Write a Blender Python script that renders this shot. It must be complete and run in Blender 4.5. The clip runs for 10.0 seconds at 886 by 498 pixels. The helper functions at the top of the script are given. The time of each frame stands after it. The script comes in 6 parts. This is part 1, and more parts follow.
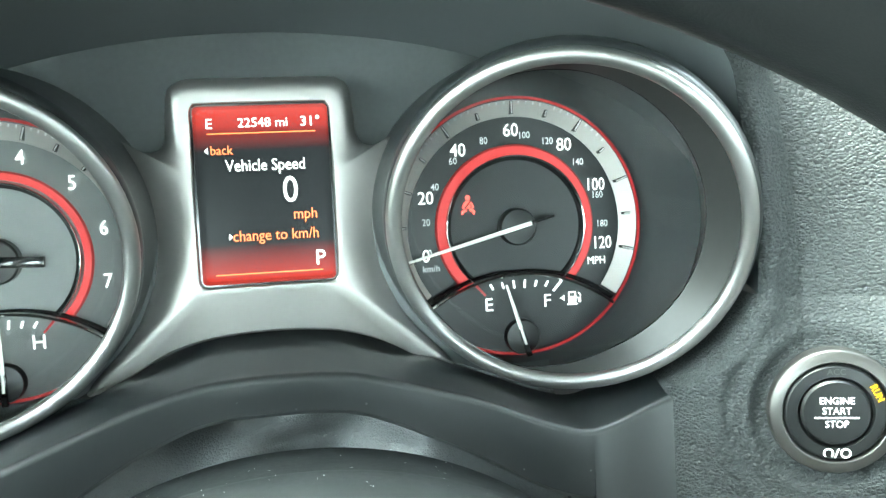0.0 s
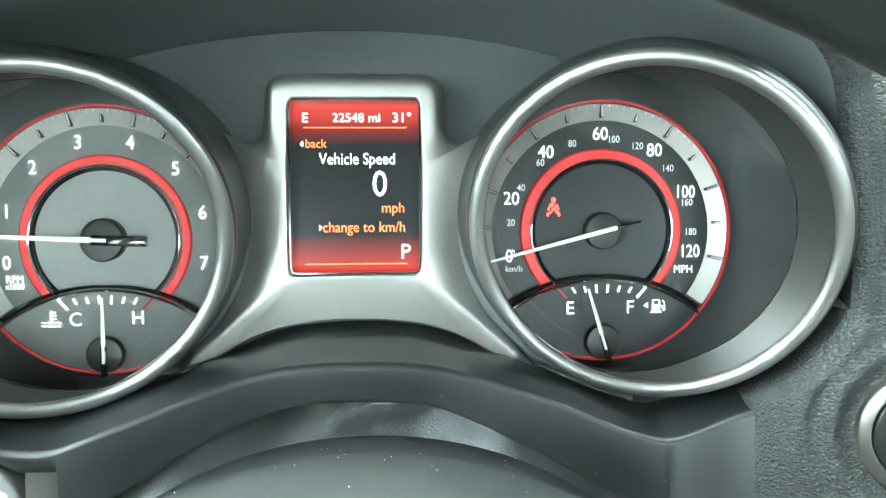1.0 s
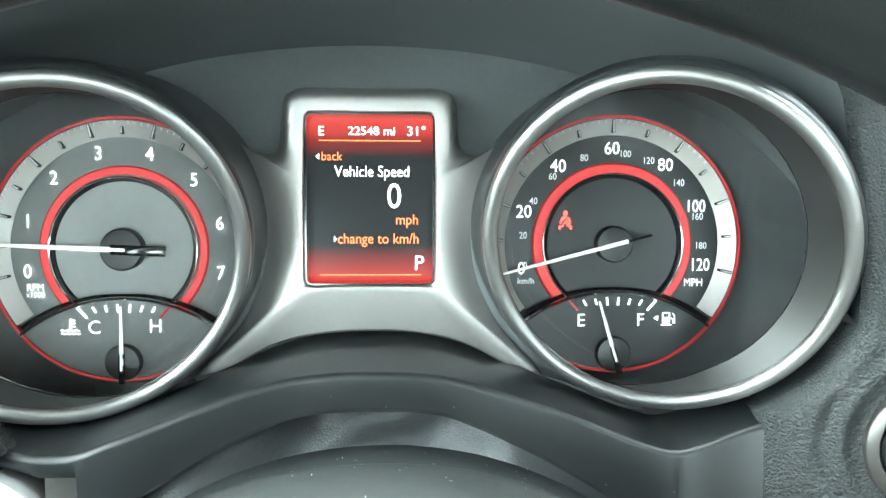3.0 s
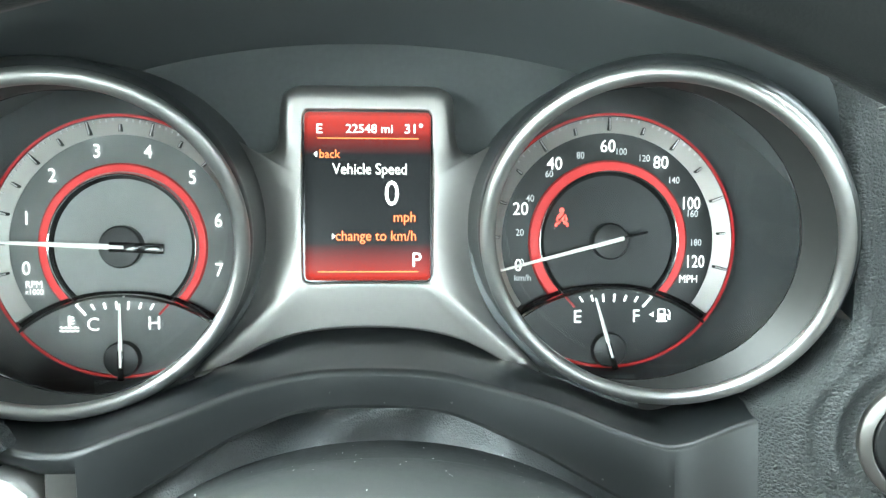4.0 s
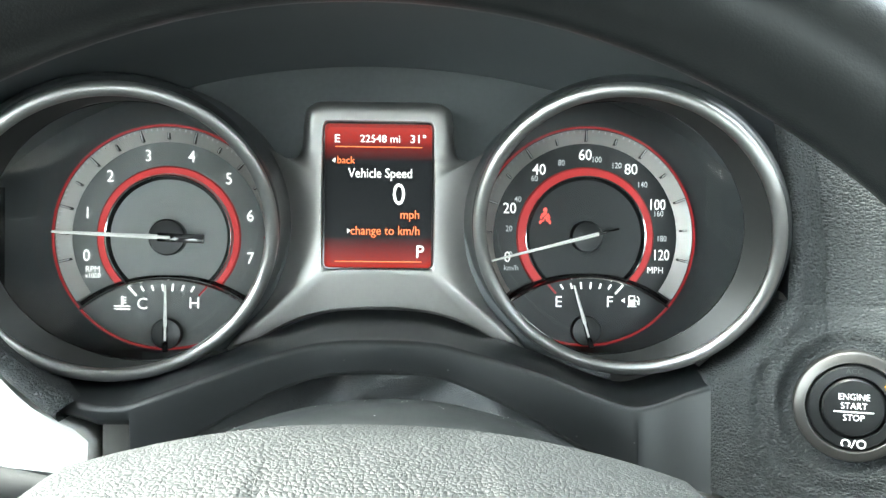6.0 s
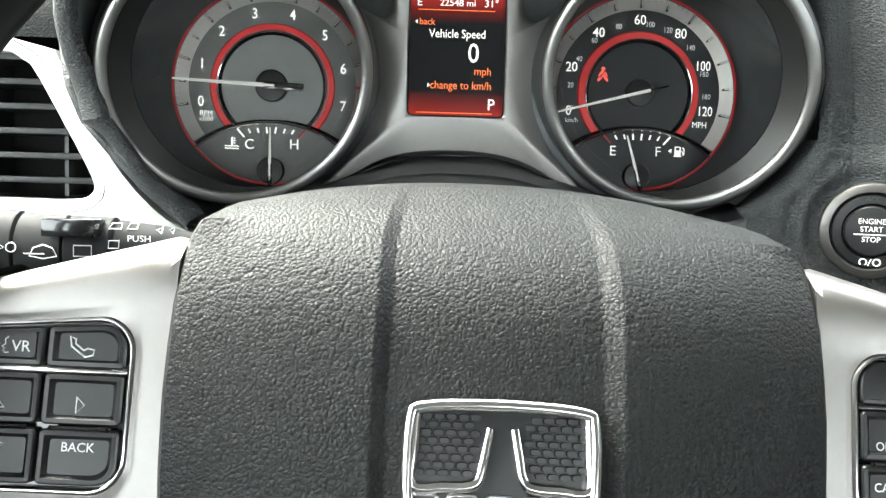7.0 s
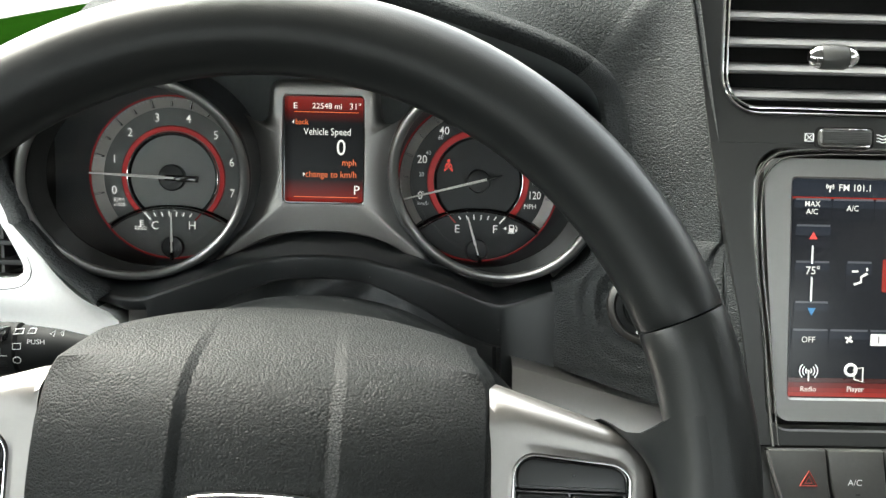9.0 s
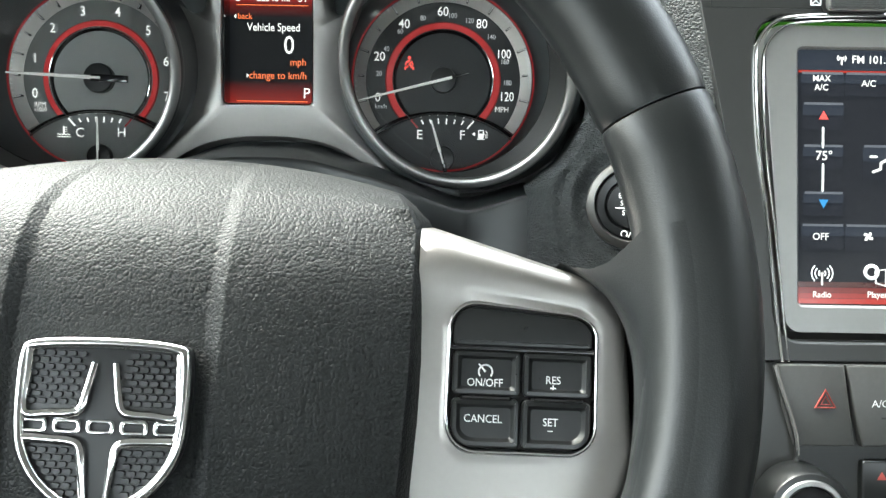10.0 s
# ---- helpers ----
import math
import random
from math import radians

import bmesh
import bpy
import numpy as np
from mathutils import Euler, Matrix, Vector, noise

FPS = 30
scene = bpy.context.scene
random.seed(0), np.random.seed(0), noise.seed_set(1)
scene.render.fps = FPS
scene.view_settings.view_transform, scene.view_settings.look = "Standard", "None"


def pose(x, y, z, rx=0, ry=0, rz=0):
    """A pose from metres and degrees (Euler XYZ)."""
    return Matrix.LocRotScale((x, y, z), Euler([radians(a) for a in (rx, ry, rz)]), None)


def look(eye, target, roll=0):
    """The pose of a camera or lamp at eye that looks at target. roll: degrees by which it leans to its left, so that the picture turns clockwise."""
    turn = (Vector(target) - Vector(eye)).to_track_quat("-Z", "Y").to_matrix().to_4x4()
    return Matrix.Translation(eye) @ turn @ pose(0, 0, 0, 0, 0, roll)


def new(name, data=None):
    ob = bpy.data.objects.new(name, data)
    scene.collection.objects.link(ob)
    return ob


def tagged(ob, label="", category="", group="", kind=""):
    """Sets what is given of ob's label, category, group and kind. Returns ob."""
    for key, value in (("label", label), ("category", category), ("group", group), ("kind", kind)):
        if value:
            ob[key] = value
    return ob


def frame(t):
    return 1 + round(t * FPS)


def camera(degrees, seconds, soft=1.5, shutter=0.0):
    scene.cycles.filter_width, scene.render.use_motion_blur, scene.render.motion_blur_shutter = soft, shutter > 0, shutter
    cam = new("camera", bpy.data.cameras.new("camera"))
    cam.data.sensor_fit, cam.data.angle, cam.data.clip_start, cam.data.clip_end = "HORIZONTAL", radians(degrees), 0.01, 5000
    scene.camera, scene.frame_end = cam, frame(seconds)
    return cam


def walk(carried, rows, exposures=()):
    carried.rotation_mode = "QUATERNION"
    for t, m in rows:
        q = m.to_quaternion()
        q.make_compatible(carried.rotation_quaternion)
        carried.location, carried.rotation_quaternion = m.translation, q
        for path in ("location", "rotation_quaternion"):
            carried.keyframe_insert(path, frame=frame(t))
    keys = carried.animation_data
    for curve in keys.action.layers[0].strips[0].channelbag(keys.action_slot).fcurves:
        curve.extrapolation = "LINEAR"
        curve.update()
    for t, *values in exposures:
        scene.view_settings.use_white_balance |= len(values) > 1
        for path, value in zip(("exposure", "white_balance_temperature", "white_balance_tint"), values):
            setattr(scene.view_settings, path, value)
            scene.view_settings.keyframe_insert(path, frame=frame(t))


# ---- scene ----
cam = camera(54.60, 10.0, soft=1.4)
# The dash frame: x to the right, y ahead, z up along the gauge faces, which lean back by LEANBACK.
LEANBACK, HEIGHT = 17.0, 1.0
C = pose(0, 0, HEIGHT, -LEANBACK, 0, 0)
PATH = [
    (0, (0.00702, -0.35302, 0.01941), (0.36536, 1.60836, -0.13744), -2.63),
    (0.5, (0.00346, -0.35541, 0.01582), (0.27081, 1.62218, -0.11715), -1.09),
    (1, (0.0128, -0.35778, 0.01308), (0.14346, 1.63441, -0.10579), -0.25),
    (1.5, (0.02157, -0.35934, 0.01377), (0.10633, 1.63589, -0.09526), 0.02),
    (2, (0.01973, -0.35863, 0.01543), (0.10904, 1.63655, -0.09075), 0.03),
    (2.5, (0.01214, -0.36118, 0.01604), (0.11209, 1.63356, -0.08878), 0.13),
    (4, (0.00783, -0.36478, 0.01548), (0.13914, 1.62792, -0.09362), 0.17),
    (4.5, (0.00394, -0.37172, 0.0068), (0.13334, 1.62167, -0.09135), 0.16),
    (5, (0.00881, -0.37433, 0.00238), (0.13358, 1.61981, -0.08614), 0.20),
    (5.2, (0.01036, -0.37691, 0.00744), (0.13255, 1.61646, -0.10004), 0.27),
    (6.3, (0.00908, -0.45279, -0.00879), (0.10093, 1.545, -0.02854), 0.58),
    (6.5, (0.0048, -0.46906, -0.02231), (0.08349, 1.52918, -0.05154), 0.54),
    (7, (-0.01964, -0.48508, -0.05273), (0.04399, 1.50759, -0.21147), 1.58),
    (7.5, (-0.03929, -0.50427, -0.03877), (0.0177, 1.47116, -0.3461), 1.85),
    (8, (-0.02975, -0.5398, 0.00678), (0.02775, 1.43556, -0.30087), 1.85),
    (8.5, (0.01493, -0.57558, 0.03828), (0.08012, 1.4036, -0.24209), 1.78),
    (9, (0.06697, -0.58008, 0.02553), (0.11264, 1.40362, -0.22523), 1.37),
    (9.5, (0.0942, -0.55885, -0.0227), (0.11614, 1.43069, -0.22576), 1.06),
    (10, (0.10038, -0.52114, -0.05986), (0.11663, 1.47225, -0.22151), 0.94),
]
EXPOSURES = [(0.0, 6.58, 6200, -13), (2.5, 6.57, 6250, -10), (4.5, 6.48, 6320, -7), (5.0, 6.3, 6350, -6), (6.5, 5.68, 6550, -1), (7.0, 5.33, 6750, 1), (8.0, 5.2, 6850, 1), (8.5, 5.2, 6900, 1), (9.0, 4.5, 6900, 2), (9.5, 4.42, 6800, 1), (10.0, 5.1, 6550, 0)]
walk(cam, [(t, C @ look(eye, target, roll)) for t, eye, target, roll in PATH], EXPOSURES)

# ---- light ----
world = bpy.data.worlds.new("sky")
scene.world = world
world.use_nodes = True
wn = world.node_tree.nodes
sky = wn.new("ShaderNodeTexSky")
sky.sky_type = "NISHITA"
sky.sun_disc = False
sky.sun_elevation, sky.sun_rotation = radians(50), radians(-55)
sky.air_density, sky.dust_density, sky.ozone_density = 1.0, 4.0, 1.0
grey = wn.new("ShaderNodeHueSaturation")
grey.inputs["Saturation"].default_value = 0.3
world.node_tree.links.new(sky.outputs[0], grey.inputs["Color"])
world.node_tree.links.new(grey.outputs[0], wn["Background"].inputs[0])
wn["Background"].inputs[1].default_value = 0.085
sun = new("sun", bpy.data.lights.new("sun", "SUN"))
sun.data.energy, sun.data.angle, sun.data.color = 0.55, radians(55), (1.0, 0.98, 0.95)
sun.matrix_world = look((-2.46, 1.72, 4.58), (0, 0, 1))


# ---- materials ----
GLOW = 0.031  # lit screens and print, against the bright day


def material(name, color, rough=0.5, metal=0.0, grain="", grain_scale=900.0, bump=0.3, vary=0.12, emit=None, emit_power=1.0,
             dust=0.0, coat=0.0, spec=0.5, stretch=1.0):
    """A procedural surface: colour and gloss vary at two scales, with a fine relief of the given kind."""
    m = bpy.data.materials.new(name)
    m.use_nodes = True
    nt = m.node_tree
    b = nt.nodes["Principled BSDF"]
    tex = nt.nodes.new("ShaderNodeTexCoord")
    link = nt.links.new

    def noise_at(scale, detail=3.0):
        n = nt.nodes.new("ShaderNodeTexNoise")
        n.inputs["Scale"].default_value, n.inputs["Detail"].default_value = scale, detail
        link(tex.outputs["Object"], n.inputs["Vector"])
        return n

    def math_node(op, a, c=None):
        n = nt.nodes.new("ShaderNodeMath")
        n.operation = op
        for i, v in enumerate((a, c)):
            if v is None:
                continue
            if isinstance(v, (int, float)):
                n.inputs[i].default_value = v
            else:
                link(v, n.inputs[i])
        return n.outputs[0]

    broad, fine = noise_at(18.0), noise_at(420.0)
    both = math_node("ADD", math_node("MULTIPLY", broad.outputs[0], 0.6), math_node("MULTIPLY", fine.outputs[0], 0.4))
    ramp = nt.nodes.new("ShaderNodeMapRange")
    ramp.inputs[1].default_value, ramp.inputs[2].default_value = 0.3, 0.7
    ramp.inputs[3].default_value, ramp.inputs[4].default_value = 1 - vary, 1 + vary
    link(both, ramp.inputs[0])
    tint = nt.nodes.new("ShaderNodeVectorMath")
    tint.operation = "SCALE"
    tint.inputs[0].default_value = color
    link(ramp.outputs[0], tint.inputs[3])
    colour_out = tint.outputs[0]
    if dust:
        v = nt.nodes.new("ShaderNodeTexVoronoi")
        v.inputs["Scale"].default_value = 130.0
        link(tex.outputs["Object"], v.inputs["Vector"])
        small = math_node("LESS_THAN", v.outputs["Distance"], 0.06)
        some = math_node("GREATER_THAN", noise_at(25.0).outputs[0], 0.55)
        speck = math_node("MULTIPLY", math_node("MULTIPLY", small, some), dust)
        mix = nt.nodes.new("ShaderNodeMix")
        mix.data_type = "RGBA"
        link(speck, mix.inputs[0])
        link(colour_out, mix.inputs[6])
        mix.inputs[7].default_value = (0.6, 0.6, 0.58, 1)
        colour_out = mix.outputs[2]
    link(colour_out, b.inputs["Base Color"])
    b.inputs["Metallic"].default_value = metal
    b.inputs["Specular IOR Level"].default_value = spec
    b.inputs["Coat Weight"].default_value = coat
    b.inputs["Coat Roughness"].default_value = 0.05
    rr = nt.nodes.new("ShaderNodeMapRange")
    rr.inputs[1].default_value, rr.inputs[2].default_value = 0.3, 0.7
    rr.inputs[3].default_value, rr.inputs[4].default_value = max(0.02, rough * 0.88), min(1.0, rough * 1.12)
    link(both, rr.inputs[0])
    link(rr.outputs[0], b.inputs["Roughness"])
    if emit:
        b.inputs["Emission Color"].default_value = (*emit, 1)
        b.inputs["Emission Strength"].default_value = emit_power * GLOW
    height = None
    if grain == "leather":
        warp = nt.nodes.new("ShaderNodeVectorMath")
        warp.operation = "MULTIPLY_ADD"
        w = noise_at(grain_scale * 0.35, 2.0)
        link(w.outputs["Color"], warp.inputs[0])
        warp.inputs[1].default_value = (1.6 / grain_scale,) * 3
        link(tex.outputs["Object"], warp.inputs[2])
        v = nt.nodes.new("ShaderNodeTexVoronoi")
        v.feature = "DISTANCE_TO_EDGE"
        v.inputs["Scale"].default_value = grain_scale
        long = nt.nodes.new("ShaderNodeVectorMath")
        long.operation = "MULTIPLY"
        long.inputs[1].default_value = (1 / stretch, 1.0, 1.0)
        link(warp.outputs[0], long.inputs[0])
        link(long.outputs[0], v.inputs["Vector"])
        edge = nt.nodes.new("ShaderNodeMapRange")
        edge.inputs[1].default_value, edge.inputs[2].default_value = 0.0, 0.15
        edge.interpolation_type = "SMOOTHSTEP"
        link(v.outputs["Distance"], edge.inputs[0])
        dome = nt.nodes.new("ShaderNodeTexVoronoi")
        dome.feature = "SMOOTH_F1"
        dome.inputs["Scale"].default_value = grain_scale
        dome.inputs["Smoothness"].default_value = 0.35
        link(long.outputs[0], dome.inputs["Vector"])
        mound = math_node("SUBTRACT", math_node("MULTIPLY", edge.outputs[0], 0.45), math_node("MULTIPLY", dome.outputs["Distance"], 1.3))
        height = math_node("ADD", mound, math_node("MULTIPLY", noise_at(grain_scale * 0.3).outputs[0], 0.16))
    elif grain == "fine":
        height = noise_at(grain_scale, 4.0).outputs[0]
    elif grain == "brushed":
        mp = nt.nodes.new("ShaderNodeMapping")
        mp.inputs["Scale"].default_value = (0.06, 1, 1)
        link(tex.outputs["Object"], mp.inputs[0])
        n = noise_at(grain_scale, 4.0)
        link(mp.outputs[0], n.inputs["Vector"])
        height = n.outputs[0]
    if height is not None:
        bn = nt.nodes.new("ShaderNodeBump")
        bn.inputs["Strength"].default_value = bump
        bn.inputs["Distance"].default_value = 0.35 / grain_scale
        link(height, bn.inputs["Height"])
        link(bn.outputs[0], b.inputs["Normal"])
    return m


M_HOOD = material("soft_black_plastic", (0.115, 0.128, 0.134), 0.6, grain="fine", grain_scale=2600, bump=0.25)
M_PANEL = material("matte_charcoal_plastic", (0.145, 0.158, 0.163), 0.5, grain="fine", grain_scale=2600, bump=0.2)
M_TRIM = material("satin_black_plastic", (0.0125, 0.0145, 0.0155), 0.36, dust=0.15, spec=0.95)
M_SHROUD = material("dusty_black_plastic", (0.017, 0.0195, 0.0205), 0.5, grain="fine", grain_scale=3000, bump=0.2, dust=0.8, spec=0.14)
# One grained vinyl in three tones; the tops are darkened against strong windscreen light.
M_HOODTOP = material("hood_vinyl_darkened", (0.025, 0.0274, 0.028), 0.8, grain="leather", grain_scale=560, bump=0.9, spec=0.06)
M_TOP = material("dash_top_vinyl", (0.015, 0.0168, 0.0168), 0.8, grain="leather", grain_scale=620, bump=0.6, spec=0.05)
M_GRAIN = material("grained_dash_vinyl", (0.038, 0.042, 0.0432), 0.56, grain="leather", grain_scale=820, bump=1.0, spec=0.28, stretch=1.6)
M_PAD = material("grained_airbag_vinyl", (0.0088, 0.0101, 0.0105), 0.52, grain="leather", grain_scale=800, bump=0.52, spec=0.2)
M_LEATHER = material("smooth_wheel_leather", (0.008, 0.0092, 0.0097), 0.34, grain="leather", grain_scale=1500, bump=0.1, spec=0.38)
M_GAITER = material("wrinkled_gaiter_leather", (0.13, 0.138, 0.142), 0.36, grain="leather", grain_scale=900, bump=0.4)
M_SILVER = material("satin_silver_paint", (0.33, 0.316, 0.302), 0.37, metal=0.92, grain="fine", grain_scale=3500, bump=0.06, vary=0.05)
M_PANELSIL = material("panel_silver_paint", (0.38, 0.369, 0.355), 0.43, metal=0.92, grain="fine", grain_scale=3500, bump=0.06, vary=0.05)
M_BEZELSIL = material("bezel_dark_paint", (0.27, 0.268, 0.264), 0.4, metal=0.72, grain="fine", grain_scale=3500, bump=0.05, vary=0.05)
M_TRIMSIL = material("light_silver_paint", (0.74, 0.74, 0.73), 0.4, metal=0.45, grain="fine", grain_scale=3500, bump=0.05, vary=0.05)
M_CHROME = material("chrome", (0.78, 0.78, 0.78), 0.09, metal=1.0, vary=0.03)
M_BEZEL = material("satin_chrome", (0.40, 0.40, 0.392), 0.38, metal=1.0, vary=0.04)
M_WELL = material("gauge_well_grey", (0.022, 0.0224, 0.022), 0.42, metal=0.3, grain="fine", grain_scale=2500, bump=0.1)
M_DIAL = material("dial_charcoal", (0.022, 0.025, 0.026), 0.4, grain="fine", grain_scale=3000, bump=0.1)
M_DIALIN = material("dial_centre_lit", (0.4, 0.415, 0.405), 0.5, grain="fine", grain_scale=3000, bump=0.2)
M_BAND = material("dial_silver_band", (0.62, 0.605, 0.58), 0.4, metal=0.2, vary=0.06)
M_DIALT = material("dial_charcoal_lit", (0.215, 0.227, 0.224), 0.4, grain="fine", grain_scale=3000, bump=0.1)
M_FLOOR = material("gauge_floor_black", (0.09, 0.098, 0.101), 0.35, grain="fine", grain_scale=2500, bump=0.1)
M_STEEL = material("brushed_dark_steel", (0.13, 0.127, 0.121), 0.42, metal=0.9, grain="fine", grain_scale=3000, bump=0.08, vary=0.08)
M_INK = material("dial_black_ink", (0.02, 0.02, 0.02), 0.5)
M_RED = material("dial_red_glow", (0.42, 0.03, 0.035), 0.4, emit=(1.0, 0.05, 0.05), emit_power=0.22)
M_REDSOFT = material("dial_red_fringe", (0.25, 0.03, 0.03), 0.4, emit=(1.0, 0.05, 0.04), emit_power=0.05)
M_REDTHIN = material("dial_red_line", (0.36, 0.03, 0.035), 0.4, emit=(1.0, 0.05, 0.05), emit_power=0.08)
M_WHITE = material("lit_white_print", (0.8, 0.8, 0.8), 0.5, emit=(1, 1, 1), emit_power=0.85)
M_GREYPRINT = material("grey_print", (0.68, 0.69, 0.7), 0.5, emit=(0.9, 0.95, 1.0), emit_power=0.3)
M_PRINT = material("white_print", (0.8, 0.8, 0.8), 0.5)
M_NEEDLE = material("white_needle", (0.8, 0.8, 0.79), 0.35, emit=(1, 1, 1), emit_power=0.25)
M_STALK = material("stalk_black_plastic", (0.015, 0.016, 0.0165), 0.65, grain="fine", grain_scale=3000, bump=0.15, spec=0.15)
M_GLOSS = material("gloss_black_plastic", (0.012, 0.012, 0.013), 0.12, coat=0.5)
M_BUTTON = material("button_black_plastic", (0.009, 0.0099, 0.0102), 0.3, grain="fine", grain_scale=3000, bump=0.1)
M_STACK = material("stack_black_plastic", (0.019, 0.02, 0.0195), 0.36, grain="fine", grain_scale=3000, bump=0.15)
# near-black colour stands in for the shade inside vents and slots
M_VOID = material("duct_shade_black", (0.004, 0.004, 0.004), 0.9)
M_SLAT = material("vent_slat_plastic", (0.2, 0.2, 0.2), 0.35, grain="fine", grain_scale=3000, bump=0.1)
M_SWITCH = material("grey_switch_plastic", (0.055, 0.056, 0.054), 0.4, grain="fine", grain_scale=3000, bump=0.1)
M_EMBLEM = material("emblem_grey", (0.03, 0.031, 0.032), 0.36, metal=0.4, grain="fine", grain_scale=3000, bump=0.1)
M_LCDTEXT = material("display_white", (0.1, 0.1, 0.1), 0.5, emit=(1, 1, 1), emit_power=1.5)
M_LCDORANGE = material("display_orange", (0.1, 0.03, 0.01), 0.5, emit=(1.0, 0.2, 0.06), emit_power=1.3)
M_ICONRED = material("warning_red", (0.3, 0.02, 0.02), 0.5, emit=(1.0, 0.12, 0.1), emit_power=1.0)
M_ORANGE = material("lamp_amber", (0.4, 0.2, 0.0), 0.5, emit=(1.0, 0.45, 0.0), emit_power=1.2)
M_SCRDARK = material("screen_dark", (0.01, 0.01, 0.012), 0.15, spec=0.2, emit=(0.03, 0.035, 0.045), emit_power=0.5)
M_SCRBLUE = material("screen_slate", (0.01, 0.01, 0.012), 0.15, spec=0.2, emit=(0.055, 0.07, 0.1), emit_power=0.6)
M_SCRRED = material("screen_red", (0.05, 0.01, 0.01), 0.15, emit=(0.75, 0.06, 0.04), emit_power=0.7)
M_SCRRED2 = material("screen_red_soft", (0.04, 0.01, 0.01), 0.15, emit=(0.5, 0.04, 0.03), emit_power=0.7)
M_SCRRED3 = material("screen_red_dim", (0.03, 0.01, 0.01), 0.15, emit=(0.27, 0.025, 0.022), emit_power=0.7)
M_SCRRED4 = material("screen_red_faint", (0.02, 0.01, 0.01), 0.15, emit=(0.1, 0.022, 0.022), emit_power=0.7)
M_SCRSLATE = material("screen_key", (0.01, 0.01, 0.012), 0.15, spec=0.2, emit=(0.034, 0.04, 0.055), emit_power=0.5)
M_SCREDGE = material("screen_key_edge", (0.05, 0.05, 0.055), 0.15, emit=(0.3, 0.33, 0.4), emit_power=0.5)
M_SCRBLU = material("screen_blue_mark", (0.02, 0.05, 0.1), 0.2, emit=(0.05, 0.4, 0.9), emit_power=0.9)
M_DIMRED = material("dim_red_print", (0.3, 0.05, 0.04), 0.5)
M_CLOTH = material("cabin_cloth", (0.05, 0.05, 0.05), 0.9, grain="fine", grain_scale=900, bump=0.4)
M_LINER = material("headliner_cloth", (0.5, 0.495, 0.48), 0.95, grain="fine", grain_scale=900, bump=0.4)
M_GREEN = material("matte_green", (0.004, 0.0165, 0.0014), 0.8, spec=0.0)
M_GROUND = material("asphalt", (0.06, 0.06, 0.06), 0.9, grain="fine", grain_scale=60, bump=0.5)


M_LENS = bpy.data.materials.new("clear_lens")
M_LENS.use_nodes = True
ln = M_LENS.node_tree
for node in list(ln.nodes):
    if node.type == "BSDF_PRINCIPLED":
        ln.nodes.remove(node)
clear, shine, fres, blend = ln.nodes.new("ShaderNodeBsdfTransparent"), ln.nodes.new("ShaderNodeBsdfGlossy"), ln.nodes.new("ShaderNodeFresnel"), ln.nodes.new("ShaderNodeMixShader")
shine.inputs["Roughness"].default_value = 0.03
fres.inputs[0].default_value = 1.5
ln.links.new(fres.outputs[0], blend.inputs[0])
ln.links.new(clear.outputs[0], blend.inputs[1])
ln.links.new(shine.outputs[0], blend.inputs[2])
ln.links.new(blend.outputs[0], ln.nodes["Material Output"].inputs[0])


# ---- building blocks ----
def thing(name, label, category, group="", kind="", at=C):
    ob = new(name)
    ob.empty_display_size = 0.02
    ob.matrix_world = at
    return tagged(ob, label, category, group, kind)


def part(name, bm, mat, parent, label="", smooth=True, m=None):
    me = bpy.data.meshes.new(name)
    if m is not None:
        bmesh.ops.transform(bm, matrix=m, verts=bm.verts)
    bmesh.ops.recalc_face_normals(bm, faces=bm.faces)
    bm.to_mesh(me)
    bm.free()
    me.materials.append(mat)
    if smooth:
        for p in me.polygons:
            p.use_smooth = True
        me.set_sharp_from_angle(angle=radians(35))
    ob = new(name, me)
    ob.parent = parent
    return tagged(ob, label)


def single(name, bm, mat, label, category, group="", kind="", at=C, smooth=True):
    """A top-level thing that is one mesh."""
    ob = part(name, bm, mat, None, "", smooth)
    ob.matrix_world = at
    return tagged(ob, label, category, group, kind)


def grid(rows, close_u=False, close_v=False):
    """A skin over rows of points; u runs along a row, v from row to row."""
    bm = bmesh.new()
    vs = [[bm.verts.new(p) for p in row] for row in rows]
    nv, nu = len(vs), len(vs[0])
    for i in range(nv if close_v else nv - 1):
        for j in range(nu if close_u else nu - 1):
            a, b, c, d = vs[i][j], vs[i][(j + 1) % nu], vs[(i + 1) % nv][(j + 1) % nu], vs[(i + 1) % nv][j]
            if len({a, b, c, d}) == 4:
                bm.faces.new((a, b, c, d))
    return bm


def rrect(w, h, r, n=6, cx=0.0, cz=0.0):
    """A rounded rectangle in x and z, anticlockwise."""
    pts = []
    for sx, sz, a0 in ((1, 1, 0), (-1, 1, 90), (-1, -1, 180), (1, -1, 270)):
        for i in range(n + 1):
            a = radians(a0 + 90 * i / n)
            pts.append((cx + sx * (w / 2 - r) + r * math.cos(a), cz + sz * (h / 2 - r) + r * math.sin(a)))
    return pts


def circle(r, n=48, cx=0.0, cz=0.0):
    return [(cx + r * math.cos(2 * math.pi * i / n), cz + r * math.sin(2 * math.pi * i / n)) for i in range(n)]


